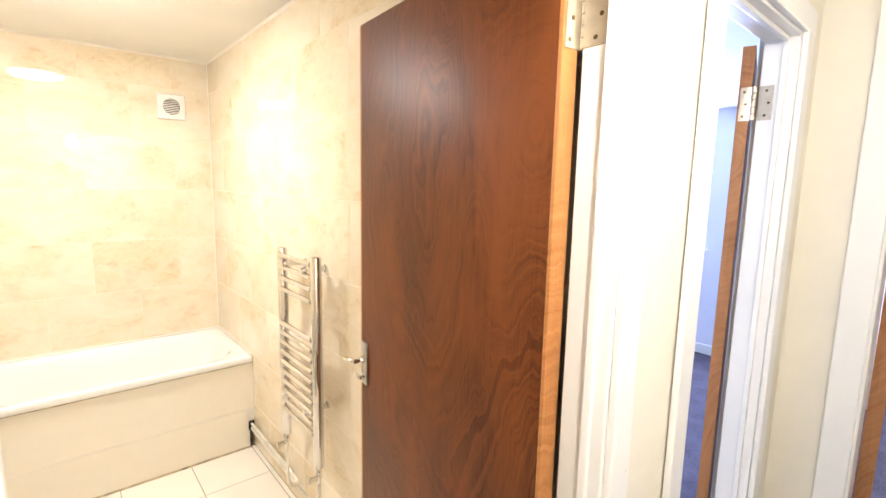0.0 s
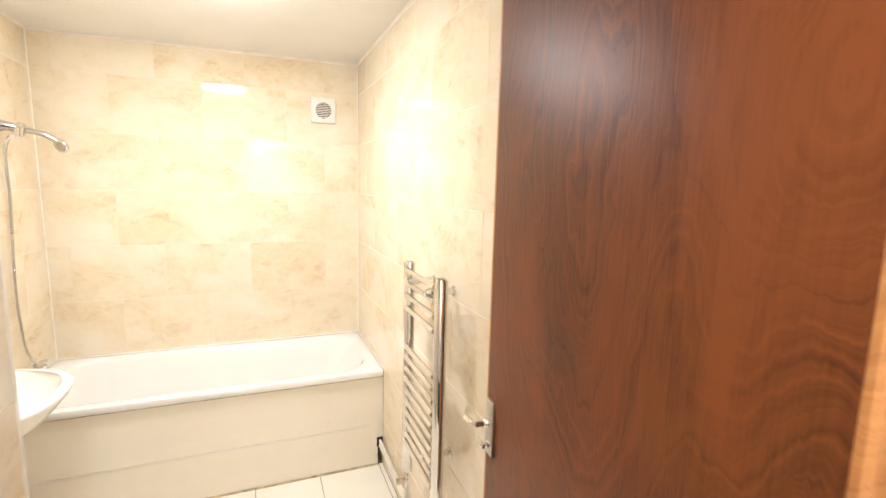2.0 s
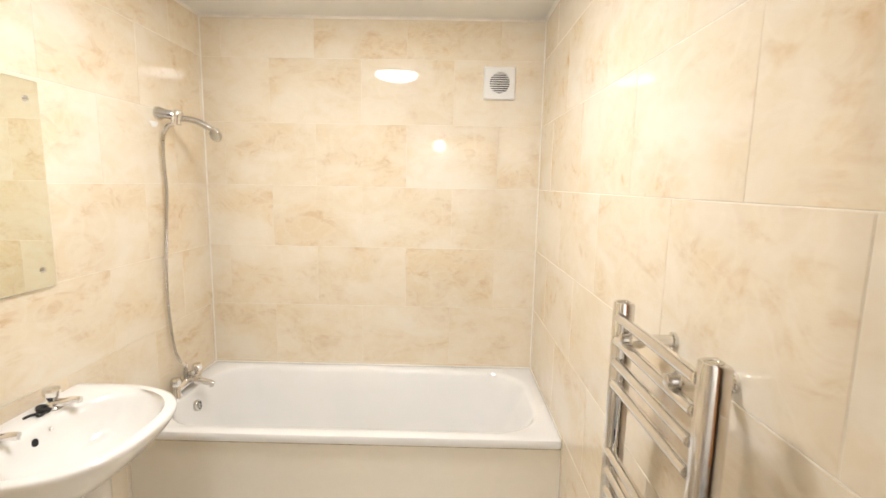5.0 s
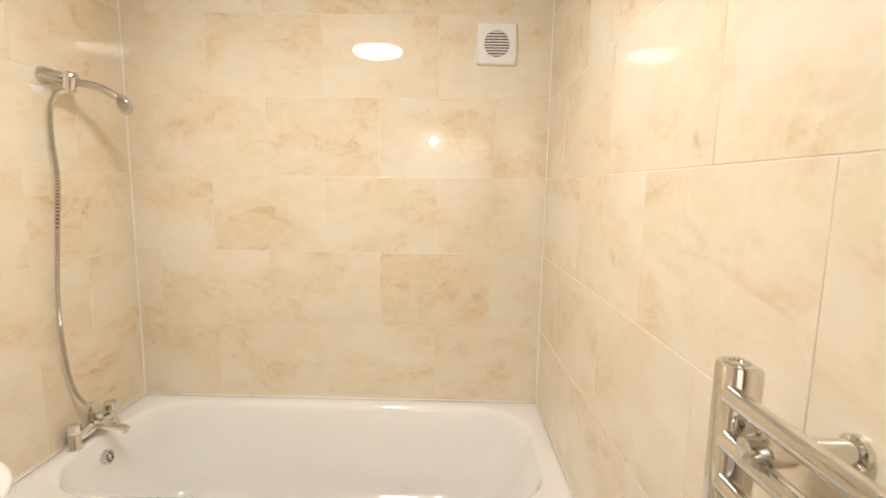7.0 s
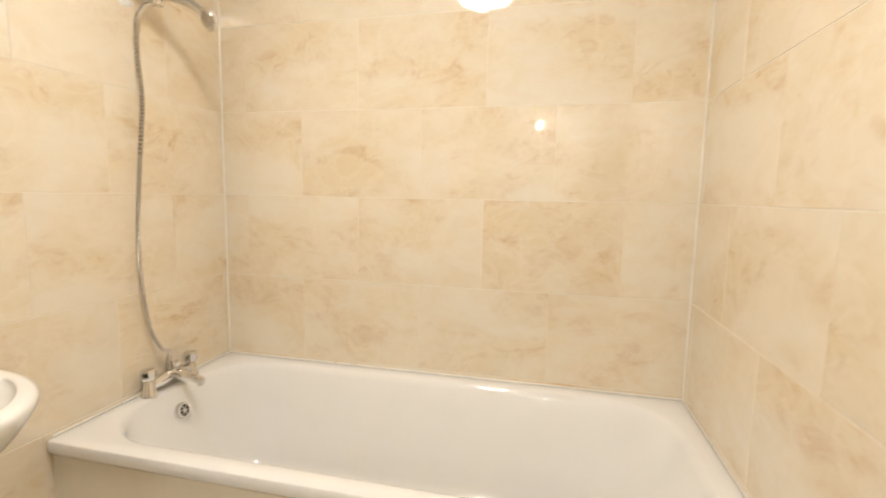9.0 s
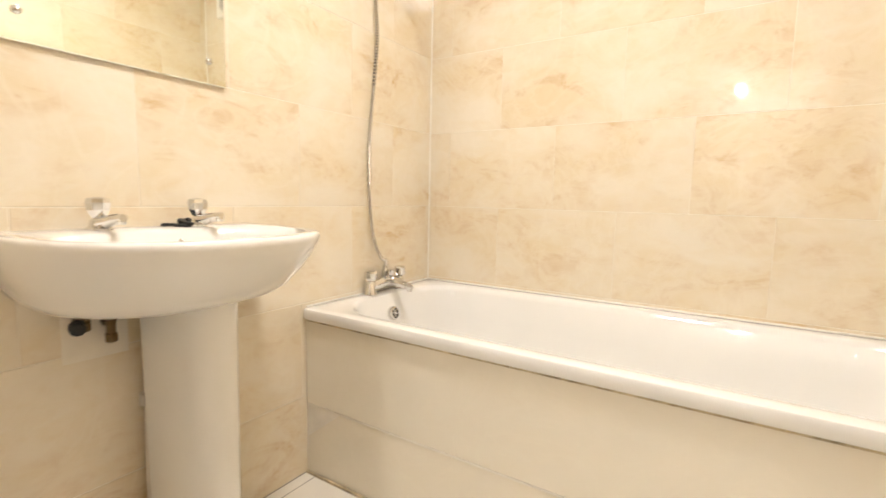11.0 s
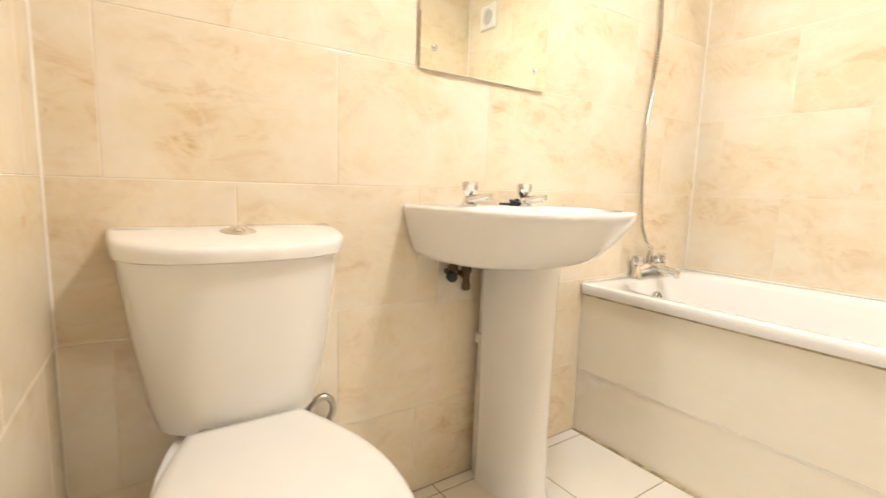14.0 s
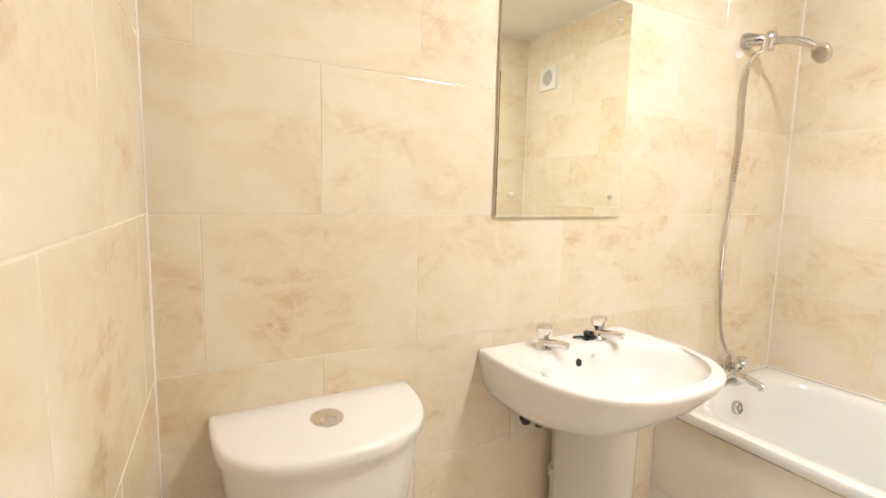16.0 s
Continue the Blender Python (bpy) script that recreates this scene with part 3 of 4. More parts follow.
# black disc painted as the shade behind the grille
part("overflow_hole", bm, hole_shade, ovf, "", True)
bm = bmesh.new()
u_, v_ = ova.orthogonal().normalized(), ova.cross(ova.orthogonal().normalized())
for k in range(3):
    a = math.pi * k / 3
    d = u_ * math.cos(a) + v_ * math.sin(a)
    sweep(bm, [OV + ova * 0.0135 - d * 0.017, OV + ova * 0.0135 + d * 0.017], 0.0024, 6)
turned(bm, OV + ova * 0.011, ova, [(0, 0.006), (0.005, 0.005)], 10)
part("overflow_grille", bm, chrome, ovf, "", True)

panel = part("panel", boxes((XL + 0.001, XR - 0.03, BY0 + 0.0176, BY0 + 0.05, 0.002, RIM - 0.038), (XR - 0.03, XR - 0.001, BY0 + 0.0176, BY0 + 0.05, 0.16, RIM - 0.038)), sealant, bath,
             "front panel clad in plain pale stone boards")
part("floor_sealant", boxes((XL + 0.002, XR - 0.03, BY0 + 0.008, BY0 + 0.0162, -0.0015, 0.008), bevel=0.002), dirt, panel, "discoloured sealant along the floor")
part("joint_sealant", boxes((XL + 0.004, XR - 0.004, BY0 + 0.0158, BY0 + 0.0176, 0.2325, 0.2375)), sealant, panel, "white sealant line between the boards")
part("rim_sealant", boxes((XL + 0.003, XR - 0.003, BY0 + 0.012, BY0 + 0.0165, RIM - 0.0425, RIM - 0.0372)), dirt, panel, "thin discoloured line under the rim")
# thin black plate instead of an opening, painted as its shade
part("pipe_hole", boxes((XR - 0.035, XR - 0.003, BY0 + 0.0145, BY0 + 0.017, 0.105, 0.158)), hole_shade, panel, "black plate painting the shade of the hole where the pipes pass")

mixer = thing("bath_mixer_tap", (-0.826, 2.803, RIM), "chrome bath mixer tap with shower hose outlet", "bath tap")
MX, MZ = -0.824, RIM
bm = bmesh.new()
sweep(bm, curve([(MX, 2.718, MZ + 0.030), (MX, 2.760, MZ + 0.034), (MX, 2.803, MZ + 0.040), (MX, 2.846, MZ + 0.034), (MX, 2.888, MZ + 0.030)], 4), 0.016, 14,
      [0.0135 + 0.009 * math.sin(math.pi * k / 16) for k in range(17)])
part("body", bm, chrome, mixer, "", True)
bm = bmesh.new()
sweep(bm, [(MX - 0.002, 2.803, MZ + 0.042), (MX + 0.03, 2.804, MZ + 0.043), (MX + 0.075, 2.806, MZ + 0.036), (MX + 0.108, 2.808, MZ + 0.029), (MX + 0.120, 2.8085, MZ + 0.026)], 0.015, 14, [0.020, 0.0185, 0.0145, 0.0115, 0.0085])
turned(bm, (MX + 0.106, 2.808, MZ + 0.030), (0.12, 0, -1), [(0, 0.010), (0.016, 0.0105), (0.020, 0.009)], 14)
part("spout", bm, chrome, mixer, "", True)
bm = bmesh.new()
turned(bm, (MX + 0.020, 2.803, MZ + 0.054), (0.15, 0, 1), [(0, 0.011), (0.010, 0.010), (0.011, 0.0075), (0.018, 0.0075), (0.019, 0.0125), (0.030, 0.012), (0.032, 0.008)], 12)
part("diverter_knob", bm, chrome, mixer, "small chrome shower diverter knob")
for y in (2.718, 2.888):
    bm = bmesh.new()
    turned(bm, (MX, y, MZ), (0, 0, 1), [(0, 0.024), (0.008, 0.024), (0.016, 0.018), (0.045, 0.016), (0.05, 0.012)], 20)
    leg = part("valve_body", bm, chrome, mixer, "", True)
    bm = bmesh.new()
    turned(bm, (MX, y, MZ + 0.05), (0, 0, 1), [(0, 0.014), (0.004, 0.021), (0.012, 0.0235), (0.03, 0.0225), (0.036, 0.019), (0.038, 0.006)], 8)
    part("tap_head", bm, chrome, leg, "faceted chrome tap head")
bm = bmesh.new()
turned(bm, (MX - 0.004, 2.803, MZ + 0.055), (0, 0, 1), [(0, 0.013), (0.010, 0.013), (0.012, 0.0125), (0.024, 0.0115), (0.026, 0.010), (0.044, 0.0085)], 14)
part("hose_union", bm, worn_chrome, mixer, "", True)

# ---- shower ----
shower = thing("hand_shower", (-0.80, 2.79, 1.748), "chrome hand shower in a wall bracket with its hose", "shower")
bm = bmesh.new()
turned(bm, (XL, 2.765, 1.768), (1, 0, 0), [(0, 0.026), (0.003, 0.0275), (0.012, 0.027), (0.022, 0.0235), (0.034, 0.019)], 26)
sweep(bm, [(XL + 0.004, 2.752, 1.768), (XL + 0.022, 2.762, 1.767), (XL + 0.05, 2.776, 1.764), (XL + 0.064, 2.784, 1.762)], 0.018, 16, [0.019, 0.020, 0.019, 0.016])
part("bracket", bm, worn_chrome, shower, "dull chrome round wall bracket", True)
bm = bmesh.new()
turned(bm, (XL + 0.066, 2.786, 1.724), (0.12, 0.04, 1), [(0, 0.014), (0.004, 0.020), (0.030, 0.0235), (0.050, 0.0235), (0.058, 0.020), (0.062, 0.012)], 20)
part("holder", bm, chrome, shower, "", True)
handle_pts = curve([(XL + 0.066, 2.787, 1.747), (XL + 0.10, 2.797, 1.752), (XL + 0.145, 2.812, 1.741), (XL + 0.178, 2.824, 1.722), (XL + 0.194, 2.829, 1.708)])
bm = bmesh.new()
sweep(bm, handle_pts, 0.011, 14, [0.0105 + 0.0025 * math.sin(k / (len(handle_pts) - 1) * math.pi) for k in range(len(handle_pts))])
part("handle", bm, worn_chrome, shower, "satin chrome curved handle", True)
HEAD, FACE = Vector((XL + 0.208, 2.834, 1.694)), Vector((-0.42, -0.85, -0.42)).normalized()
bm = bmesh.new()
turned(bm, HEAD - FACE * 0.013, FACE, [(0, 0.010), (0.003, 0.020), (0.009, 0.0295), (0.016, 0.0335), (0.022, 0.0335), (0.025, 0.0315), (0.0245, 0.027)], 28)
spray = part("spray_head", bm, chrome, shower, "flat round chrome spray head", True)
bm = bmesh.new()
turned(bm, HEAD + FACE * 0.0085, FACE, [(0, 0.0272), (0.0025, 0.0268), (0.004, 0.022), (0.0045, 0.006)], 24)
side_ = FACE.orthogonal().normalized()
for r_, count in ((0.022, 16), (0.014, 10)):
    for k in range(count):
        d_ = Matrix.Rotation(2 * math.pi * k / count, 3, FACE) @ side_
        turned(bm, HEAD + FACE * 0.012 + d_ * r_, FACE, [(0, 0.0016), (0.0022, 0.0011)], 6)
part("spray_face", bm, steel, spray, "grey face with small nozzles", True)
hose_pts = curve([(XL + 0.062, 2.785, 1.730), (XL + 0.040, 2.765, 1.713), (XL + 0.028, 2.752, 1.668), (XL + 0.024, 2.752, 1.568), (XL + 0.022, 2.762, 1.45), (XL + 0.022, 2.745, 1.29),
                  (XL + 0.022, 2.723, 1.07), (XL + 0.024, 2.724, 0.90), (XL + 0.027, 2.742, 0.76), (XL + 0.032, 2.773, 0.69), (XL + 0.036, 2.792, 0.672), (XL + 0.036, 2.803, 0.668), (XL + 0.032, 2.803, 0.645)], 14)
bm = bmesh.new()
sweep(bm, hose_pts, 0.0058, 10)
hose = part("hose", bm, hose_gap_shade, shower, "dark grey metal shower hose, shade between its ribs painted in", True)
bm = bmesh.new()
for i in range(2, len(hose_pts) - 3):
    a, b = hose_pts[i], hose_pts[i + 1]
    wide = a.z > 1.30
    n_ = max(1, round((b - a).length / (0.0115 if wide else 0.0048)))
    r_ = 0.0084 if wide else 0.0066
    for k in range(n_):
        p = a.lerp(b, k / n_)
        turned(bm, p, b - a, [(0, 0.0054), (0.0014, r_), (0.0048 if wide else 0.0028, r_), (0.0066 if wide else 0.0040, 0.0054)], 8)
part("hose_ribs", bm, chrome, hose, "stretched metal spiral", True)

filler = bmesh.new()
loft(filler, [[(XL + h, 2.742 + s * 0.024 * math.cos(a) * (1 + 0.35 * math.sin(3 * a)), 1.722 + s * 0.016 * math.sin(a) * (1 + 0.3 * math.cos(2 * a))) for a in (2 * math.pi * k / 18 for k in range(18))] for h, s in ((0.0, 1.0), (0.0012, 0.8), (0.0016, 0.4))])
tagged(part("filler_patch", filler, ceiling_paint, None, "", True), "smear of white filler on the tile under the shower bracket", "filler patch")

# ---- extractor fan ----
fan = thing("extractor_fan", (0.586, YB, 1.986), "square white extractor fan with a round slatted grille", "extractor fan")
FX, FZ, FH = 0.586, 1.986, 0.076
bm = bmesh.new()
rg = lambda h, y: [(FX + p[0], y, FZ + p[1]) for p in rounded(0, 0, h, h, 0.006, 0, 3)]
hole = [(FX + 0.049 * math.cos(a), YB - 0.018, FZ + 0.049 * math.sin(a)) for a in (2 * math.pi * k / 16 for k in range(16))]
loft(bm, [rg(FH, YB), rg(FH, YB - 0.012), rg(FH - 0.005, YB - 0.018), [(x, YB - 0.018, z) for x, y, z in hole], [(x, YB - 0.006, z) for x, y, z in hole]], cap1=False)
part("cover", bm, white_plastic, fan)
bm = bmesh.new()
turned(bm, (FX, YB - 0.003, FZ), (0, -1, 0), [(0, 0.0488), (0.003, 0.0485)], 24)
# black disc paints the shade behind the slats
part("duct_shade", bm, hole_shade, fan, "black disc painting the shade in the fan opening")
for k in range(9):
    z = (k - 4) * 0.0103
    w = math.sqrt(max(0.049 ** 2 - z * z, 0)) - 0.0005
    part("slat", boxes((FX - w, FX + w, YB - 0.0185, YB - 0.011, FZ + z - 0.0024, FZ + z + 0.0024)), white_plastic, fan)

# ---- mirror ----
MY0, MY1, MZ0, MZ1 = 1.746, 2.196, 1.170, 1.773
mirror = thing("mirror", (XL, 1.97, MZ0), "frameless rectangular mirror screwed to the tiled wall", "mirror")
bm = bmesh.new()
rg = lambda inx, x: [(x, 1.971 + p[0], (MZ0 + MZ1) / 2 + p[1]) for p in rounded(0, 0, (MY1 - MY0) / 2 - inx, (MZ1 - MZ0) / 2 - inx, 0.002, 0, 2)]
loft(bm, [rg(0, XL + 0.004), rg(0, XL + 0.0085), rg(0.0022, XL + 0.010)])
part("glass", bm, mirror_glass, mirror)
part("backing", boxes((XL, XL + 0.004, MY0 + 0.008, MY1 - 0.008, MZ0 + 0.008, MZ1 - 0.008)), steel, mirror)
for y in (MY0 + 0.045, MY1 - 0.045):
    for z in (MZ0 + 0.055, MZ1 - 0.055):
        bm = bmesh.new()
        turned(bm, (XL + 0.010, y, z), (1, 0, 0), [(0, 0.0085), (0.003, 0.008), (0.006, 0.0045), (0.0068, 0.0)], 16)
        part("screw_cap", bm, chrome, mirror, "domed chrome screw cap", True)

# ---- basin ----
basin = thing("washbasin", (-0.68, 1.99, 0), "white china washbasin on a full pedestal", "washbasin")
BC, BZ = 1.985, 0.826


def basin_ring(z, reach, half, back=0.0, flat=1.0, n=44):
    """A D-shaped ring: straight along the wall, bowed to the front."""
    out = []
    for k in range(n):
        a = -math.pi / 2 + math.pi * k / (n - 1)
        c, s = math.cos(a), math.sin(a)
        out.append((XL + 0.002 + back + (reach - back) * abs(c) ** 0.74, BC + half * math.copysign(abs(s) ** 0.74, s) * (1 - 0.07 * (1 - abs(c)) ** 2), z))
    for k in range(1, 16):
        f = k / 16
        out.append((XL + 0.002 + back, out[n - 1][1] * (1 - f) + out[0][1] * f, z))
    return out


bm = bmesh.new()


def bowl_ring(z, rx, ry, cx, n=59):
    out = []
    for k in range(44):
        a = -math.pi * 0.62 + math.pi * 1.24 * k / 43
        out.append((cx + rx * math.cos(a), BC + ry * math.sin(a), z))
    a0, a1 = math.pi * 0.62, 2 * math.pi - math.pi * 0.62
    for k in range(1, 16):
        a = a0 + (a1 - a0) * k / 16
        out.append((cx + rx * math.cos(a) * 0.93, BC + ry * math.sin(a), z))
    return out


loft(bm, [basin_ring(BZ - 0.150, 0.25, 0.115, 0.06), basin_ring(BZ - 0.146, 0.275, 0.205, 0.012), basin_ring(BZ - 0.136, 0.300, 0.240), basin_ring(BZ - 0.118, 0.328, 0.257), basin_ring(BZ - 0.075, 0.376, 0.274),
          basin_ring(BZ - 0.034, 0.410, 0.286), basin_ring(BZ - 0.016, 0.420, 0.290), basin_ring(BZ - 0.007, 0.421, 0.291), basin_ring(BZ - 0.002, 0.418, 0.288), basin_ring(BZ, 0.412, 0.283),
          basin_ring(BZ - 0.0005, 0.390, 0.262, 0.012), bowl_ring(BZ - 0.0015, 0.164, 0.239, XL + 0.240), bowl_ring(BZ - 0.005, 0.159, 0.233, XL + 0.240), bowl_ring(BZ - 0.011, 0.154, 0.227, XL + 0.240), bowl_ring(BZ - 0.022, 0.149, 0.220, XL + 0.240), bowl_ring(BZ - 0.05, 0.140, 0.205, XL + 0.238),
          bowl_ring(BZ - 0.092, 0.115, 0.165, XL + 0.232), bowl_ring(BZ - 0.118, 0.075, 0.105, XL + 0.225), bowl_ring(BZ - 0.128, 0.03, 0.035, XL + 0.22)])
part("bowl", bm, china, basin, "white china bowl", True)
bm = bmesh.new()
ped = lambda z, d, w: [(XL + 0.05 + (d - 0.05) * (abs(math.cos(a)) ** 0.7), BC + 0.041 + w * 0.82 * math.copysign(abs(math.sin(a)) ** 0.8, math.sin(a)), z) for a in (-math.pi / 2 + math.pi * k / 23 for k in range(24))]
loft(bm, [ped(0.0, 0.250, 0.096), ped(0.012, 0.250, 0.096), ped(0.04, 0.243, 0.090), ped(0.2, 0.238, 0.087), ped(0.45, 0.240, 0.090), ped(0.62, 0.242, 0.091), ped(0.684, 0.244, 0.092)])
part("pedestal", bm, china, basin, "white china pedestal", True)
bm = bmesh.new()
turned(bm, (XL + 0.1055, BC - 0.020, BZ - 0.040), (1, 0, 0.25), [(0, 0.011), (0.0015, 0.011)], 14)
# no opening is cut; the black disc paints its shade
part("overflow_hole", bm, hole_shade, basin, "small black disc painting the shade of the overflow hole")
bm = bmesh.new()
turned(bm, (XL + 0.220, BC, BZ - 0.1275), (0, 0, 1), [(0, 0.026), (0.003, 0.025), (0.0035, 0.018)], 20)
part("waste", bm, chrome, basin, "", True)
bm = bmesh.new()
turned(bm, (XL + 0.108, BC + 0.03, BZ - 0.028), (1, 0, 0.25), [(0, 0.006), (0.004, 0.005), (0.006, 0.002)], 10)
part("chain_stay", bm, chrome, basin, "", True)


def basin_tap(y):
    x = XL + 0.062
    root = thing("basin_tap", (x, y, BZ), "small chrome pillar tap with a faceted head", "tap", "basin taps")
    bm = bmesh.new()
    turned(bm, (x, y, BZ), (0, 0, 1), [(0, 0.024), (0.004, 0.024), (0.009, 0.018), (0.019, 0.016), (0.023, 0.012)], 18)
    part("body", bm, chrome, root, "", True)
    bm = bmesh.new()
    sweep(bm, curve([(x + 0.002, y, BZ + 0.014), (x + 0.026, y + 0.004, BZ + 0.018), (x + 0.056, y + 0.008, BZ + 0.0245), (x + 0.078, y + 0.011, BZ + 0.0265)], 4), 0.012, 12, [0.0150 - 0.0006 * k for k in range(13)])
    turned(bm, (x + 0.070, y + 0.010, BZ + 0.026), (0.1, 0, -1), [(0, 0.0075), (0.009, 0.0085), (0.012, 0.007)], 12)
    part("spout", bm, chrome, root, "", True)
    bm = bmesh.new()
    turned(bm, (x, y, BZ + 0.022), (0, 0, 1), [(0, 0.010), (0.005, 0.0135), (0.018, 0.0205), (0.033, 0.0225), (0.041, 0.020), (0.044, 0.007)], 8)
    part("tap_head", bm, chrome, root, "faceted chrome tap head")
    return root


basin_tap(1.880)
basin_tap(2.080)
plug = thing("basin_plug", (XL + 0.05, 2.055, BZ), "black rubber plug and chain lying beside the tap", "plug")
bm = bmesh.new()
turned(bm, (XL + 0.052, 2.058, BZ + 0.001), (0.25, 0.1, 1), [(0, 0.017), (0.010, 0.021), (0.013, 0.020), (0.014, 0.006), (0.02, 0.004)], 18)
part("stopper", bm, black_rubber, plug, "", True)
bm = bmesh.new()
for k in range(26):
    f = k / 25
    p = Vector((XL + 0.055 + 0.016 * math.sin(f * 5.0), 2.045 - 0.026 * f + 0.008 * math.sin(f * 11), BZ + 0.0045))
    bmesh.ops.create_icosphere(bm, subdivisions=1, radius=0.0042, matrix=Matrix.Translation(p))
part("chain", bm, black_rubber, plug, "dark bead chain")

pipes = thing("basin_pipework", (XL, 1.90, 0.66), "corroded brass valves and pipes under the basin", "pipework")
for y, z0, low in ((1.853, 0.640, 0.020), (1.900, 0.632, 0.045)):
    bm = bmesh.new()
    sweep(bm, [(XL + 0.036, y, z0 - low * 0.5), (XL + 0.037, y + 0.002, z0 + 0.03), (XL + 0.045, y + 0.004, z0 + 0.075)], 0.0085, 10)
    part("pipe", bm, brass, pipes, "", True)
    bm = bmesh.new()
    turned(bm, (XL + 0.036, y, z0 - low), (0, 0, 1), [(0, 0.008), (0.003, 0.0125), (0.018, 0.0125), (0.020, 0.010), (low + 0.004, 0.010), (low + 0.006, 0.0145), (low + 0.022, 0.0145), (low + 0.024, 0.009)], 6)
    part("valve", bm, brass, pipes)
    bm = bmesh.new()
    turned(bm, (XL + 0.0, y, z0), (1, 0, 0), [(0, 0.009), (0.020, 0.009), (0.021, 0.013), (0.034, 0.013)], 8)
    part("wall_elbow", bm, brass, pipes)
bm = bmesh.new()
turned(bm, (XL + 0.044, 1.838, 0.636), (1, -0.25, -0.1), [(0, 0.010), (0.004, 0.0145), (0.022, 0.0145), (0.025, 0.011)], 10)
part("stop_valve_knob", bm, black_rubber, pipes, "black stop valve knob", True)
bm = bmesh.new()
sweep(bm, curve([(XL + 0.03, 1.970, 0.66), (XL + 0.035, 1.970, 0.5), (XL + 0.03, 1.968, 0.25), (XL + 0.03, 1.968, 0.012)]), 0.012, 10)
turned(bm, (XL + 0.032, 1.970, 0.42), (0, 0, 1), [(0, 0.012), (0.004, 0.02), (0.03, 0.02), (0.034, 0.012)], 12)
part("waste_pipe", bm, pipe_paint, pipes, "pale painted waste pipe", True)
part("access_patch", boxes((XL - 0.001, XL + 0.0035, 1.825, 1.945, 0.550, 0.672)), grout, pipes, "bare plaster patch round the pipes")

# ---- toilet ----
toilet = thing("toilet", (-0.55, 1.30, 0), "white close-coupled toilet with its lid closed", "toilet")
TC = 1.300


def d_ring(z, back, front, half, n=36, p=0.62, fall=0.0):
    out = []
    for k in range(n):
        a = -math.pi / 2 + math.pi * k / (n - 1)
        c, s = math.cos(a), math.sin(a)
        out.append((XL + back + (front - back) * abs(c) ** p, TC + half * math.copysign(abs(s) ** 0.78, s), z - fall * abs(c) ** p))
    return out


bm = bmesh.new()
loft(bm, [d_ring(0.394, 0.02, 0.135, 0.140), d_ring(0.404, 0.012, 0.155, 0.155), d_ring(0.45, 0.008, 0.166, 0.167), d_ring(0.58, 0.006, 0.184, 0.186), d_ring(0.731, 0.006, 0.200, 0.204), d_ring(0.738, 0.01, 0.19, 0.196)])
part("cistern", bm, china, toilet, "tapered white china cistern", True)
bm = bmesh.new()
loft(bm, [d_ring(0.731, 0.003, 0.208, 0.206), d_ring(0.734, 0.002, 0.213, 0.211), d_ring(0.768, 0.002, 0.216, 0.214, fall=0.02), d_ring(0.775, 0.002, 0.214, 0.212, fall=0.02), d_ring(0.779, 0.003, 0.209, 0.207, fall=0.02), d_ring(0.7805, 0.006, 0.202, 0.200, fall=0.02),
          d_ring(0.7805, 0.05, 0.15, 0.14, fall=0.011)])
lid = part("cistern_lid", bm, china, toilet, "white china cistern lid", True)
bm = bmesh.new()
turned(bm, (XL + 0.096, TC - 0.004, 0.7705), (0.10, 0, 1), [(0, 0.036), (0.003, 0.0355), (0.007, 0.030), (0.0085, 0.024), (0.0078, 0.0225), (0.0085, 0.021), (0.012, 0.018), (0.0145, 0.011), (0.0152, 0.0)], 28)
part("flush_button", bm, chrome, lid, "round chrome flush button", True)


def oval(z, x0, x1, half, n=40, blunt=0.60):
    """A seat-shaped ring: a straight back, sides that widen, and a round front."""
    side = []
    for k in range(n // 2):
        f = (1 - math.cos(math.pi * k / (n // 2 - 1))) / 2
        w = blunt + (1 - blunt) * math.sin(min(1, f / 0.5) * math.pi / 2) if f < 0.5 else max(1 - ((f - 0.5) / 0.5) ** 2.2, 0.0004) ** 0.5
        side.append((x0 + (x1 - x0) * f, half * w))
    return [(x, SC + w, z) for x, w in side] + [(x, SC - w, z) for x, w in side[::-1]]


SC = 1.290
bm = bmesh.new()
loft(bm, [oval(0.0, -0.72, -0.36, 0.105, blunt=0.9), oval(0.02, -0.72, -0.36, 0.105, blunt=0.9), oval(0.06, -0.715, -0.37, 0.095, blunt=0.9), oval(0.18, -0.73, -0.345, 0.10, blunt=0.9),
          oval(0.28, -0.765, -0.27, 0.128, blunt=0.75), oval(0.34, -0.80, -0.225, 0.152, blunt=0.56), oval(0.375, -0.83, -0.208, 0.165, blunt=0.50), oval(0.390, -0.835, -0.206, 0.165, blunt=0.50)])
part("pan", bm, china, toilet, "white china pan", True)
bm = bmesh.new()
loft(bm, [oval(0.391, -0.685, -0.203, 0.168), oval(0.395, -0.687, -0.200, 0.170), oval(0.403, -0.687, -0.200, 0.170), oval(0.406, -0.685, -0.203, 0.168)])
part("seat", bm, seat_plastic, toilet, "white plastic seat", True)
bm = bmesh.new()
loft(bm, [oval(0.408, -0.692, -0.196, 0.170), oval(0.411, -0.694, -0.193, 0.173), oval(0.418, -0.693, -0.194, 0.172), oval(0.424, -0.688, -0.202, 0.166), oval(0.428, -0.672, -0.225, 0.148)])
part("lid", bm, seat_plastic, toilet, "closed white plastic lid", True)
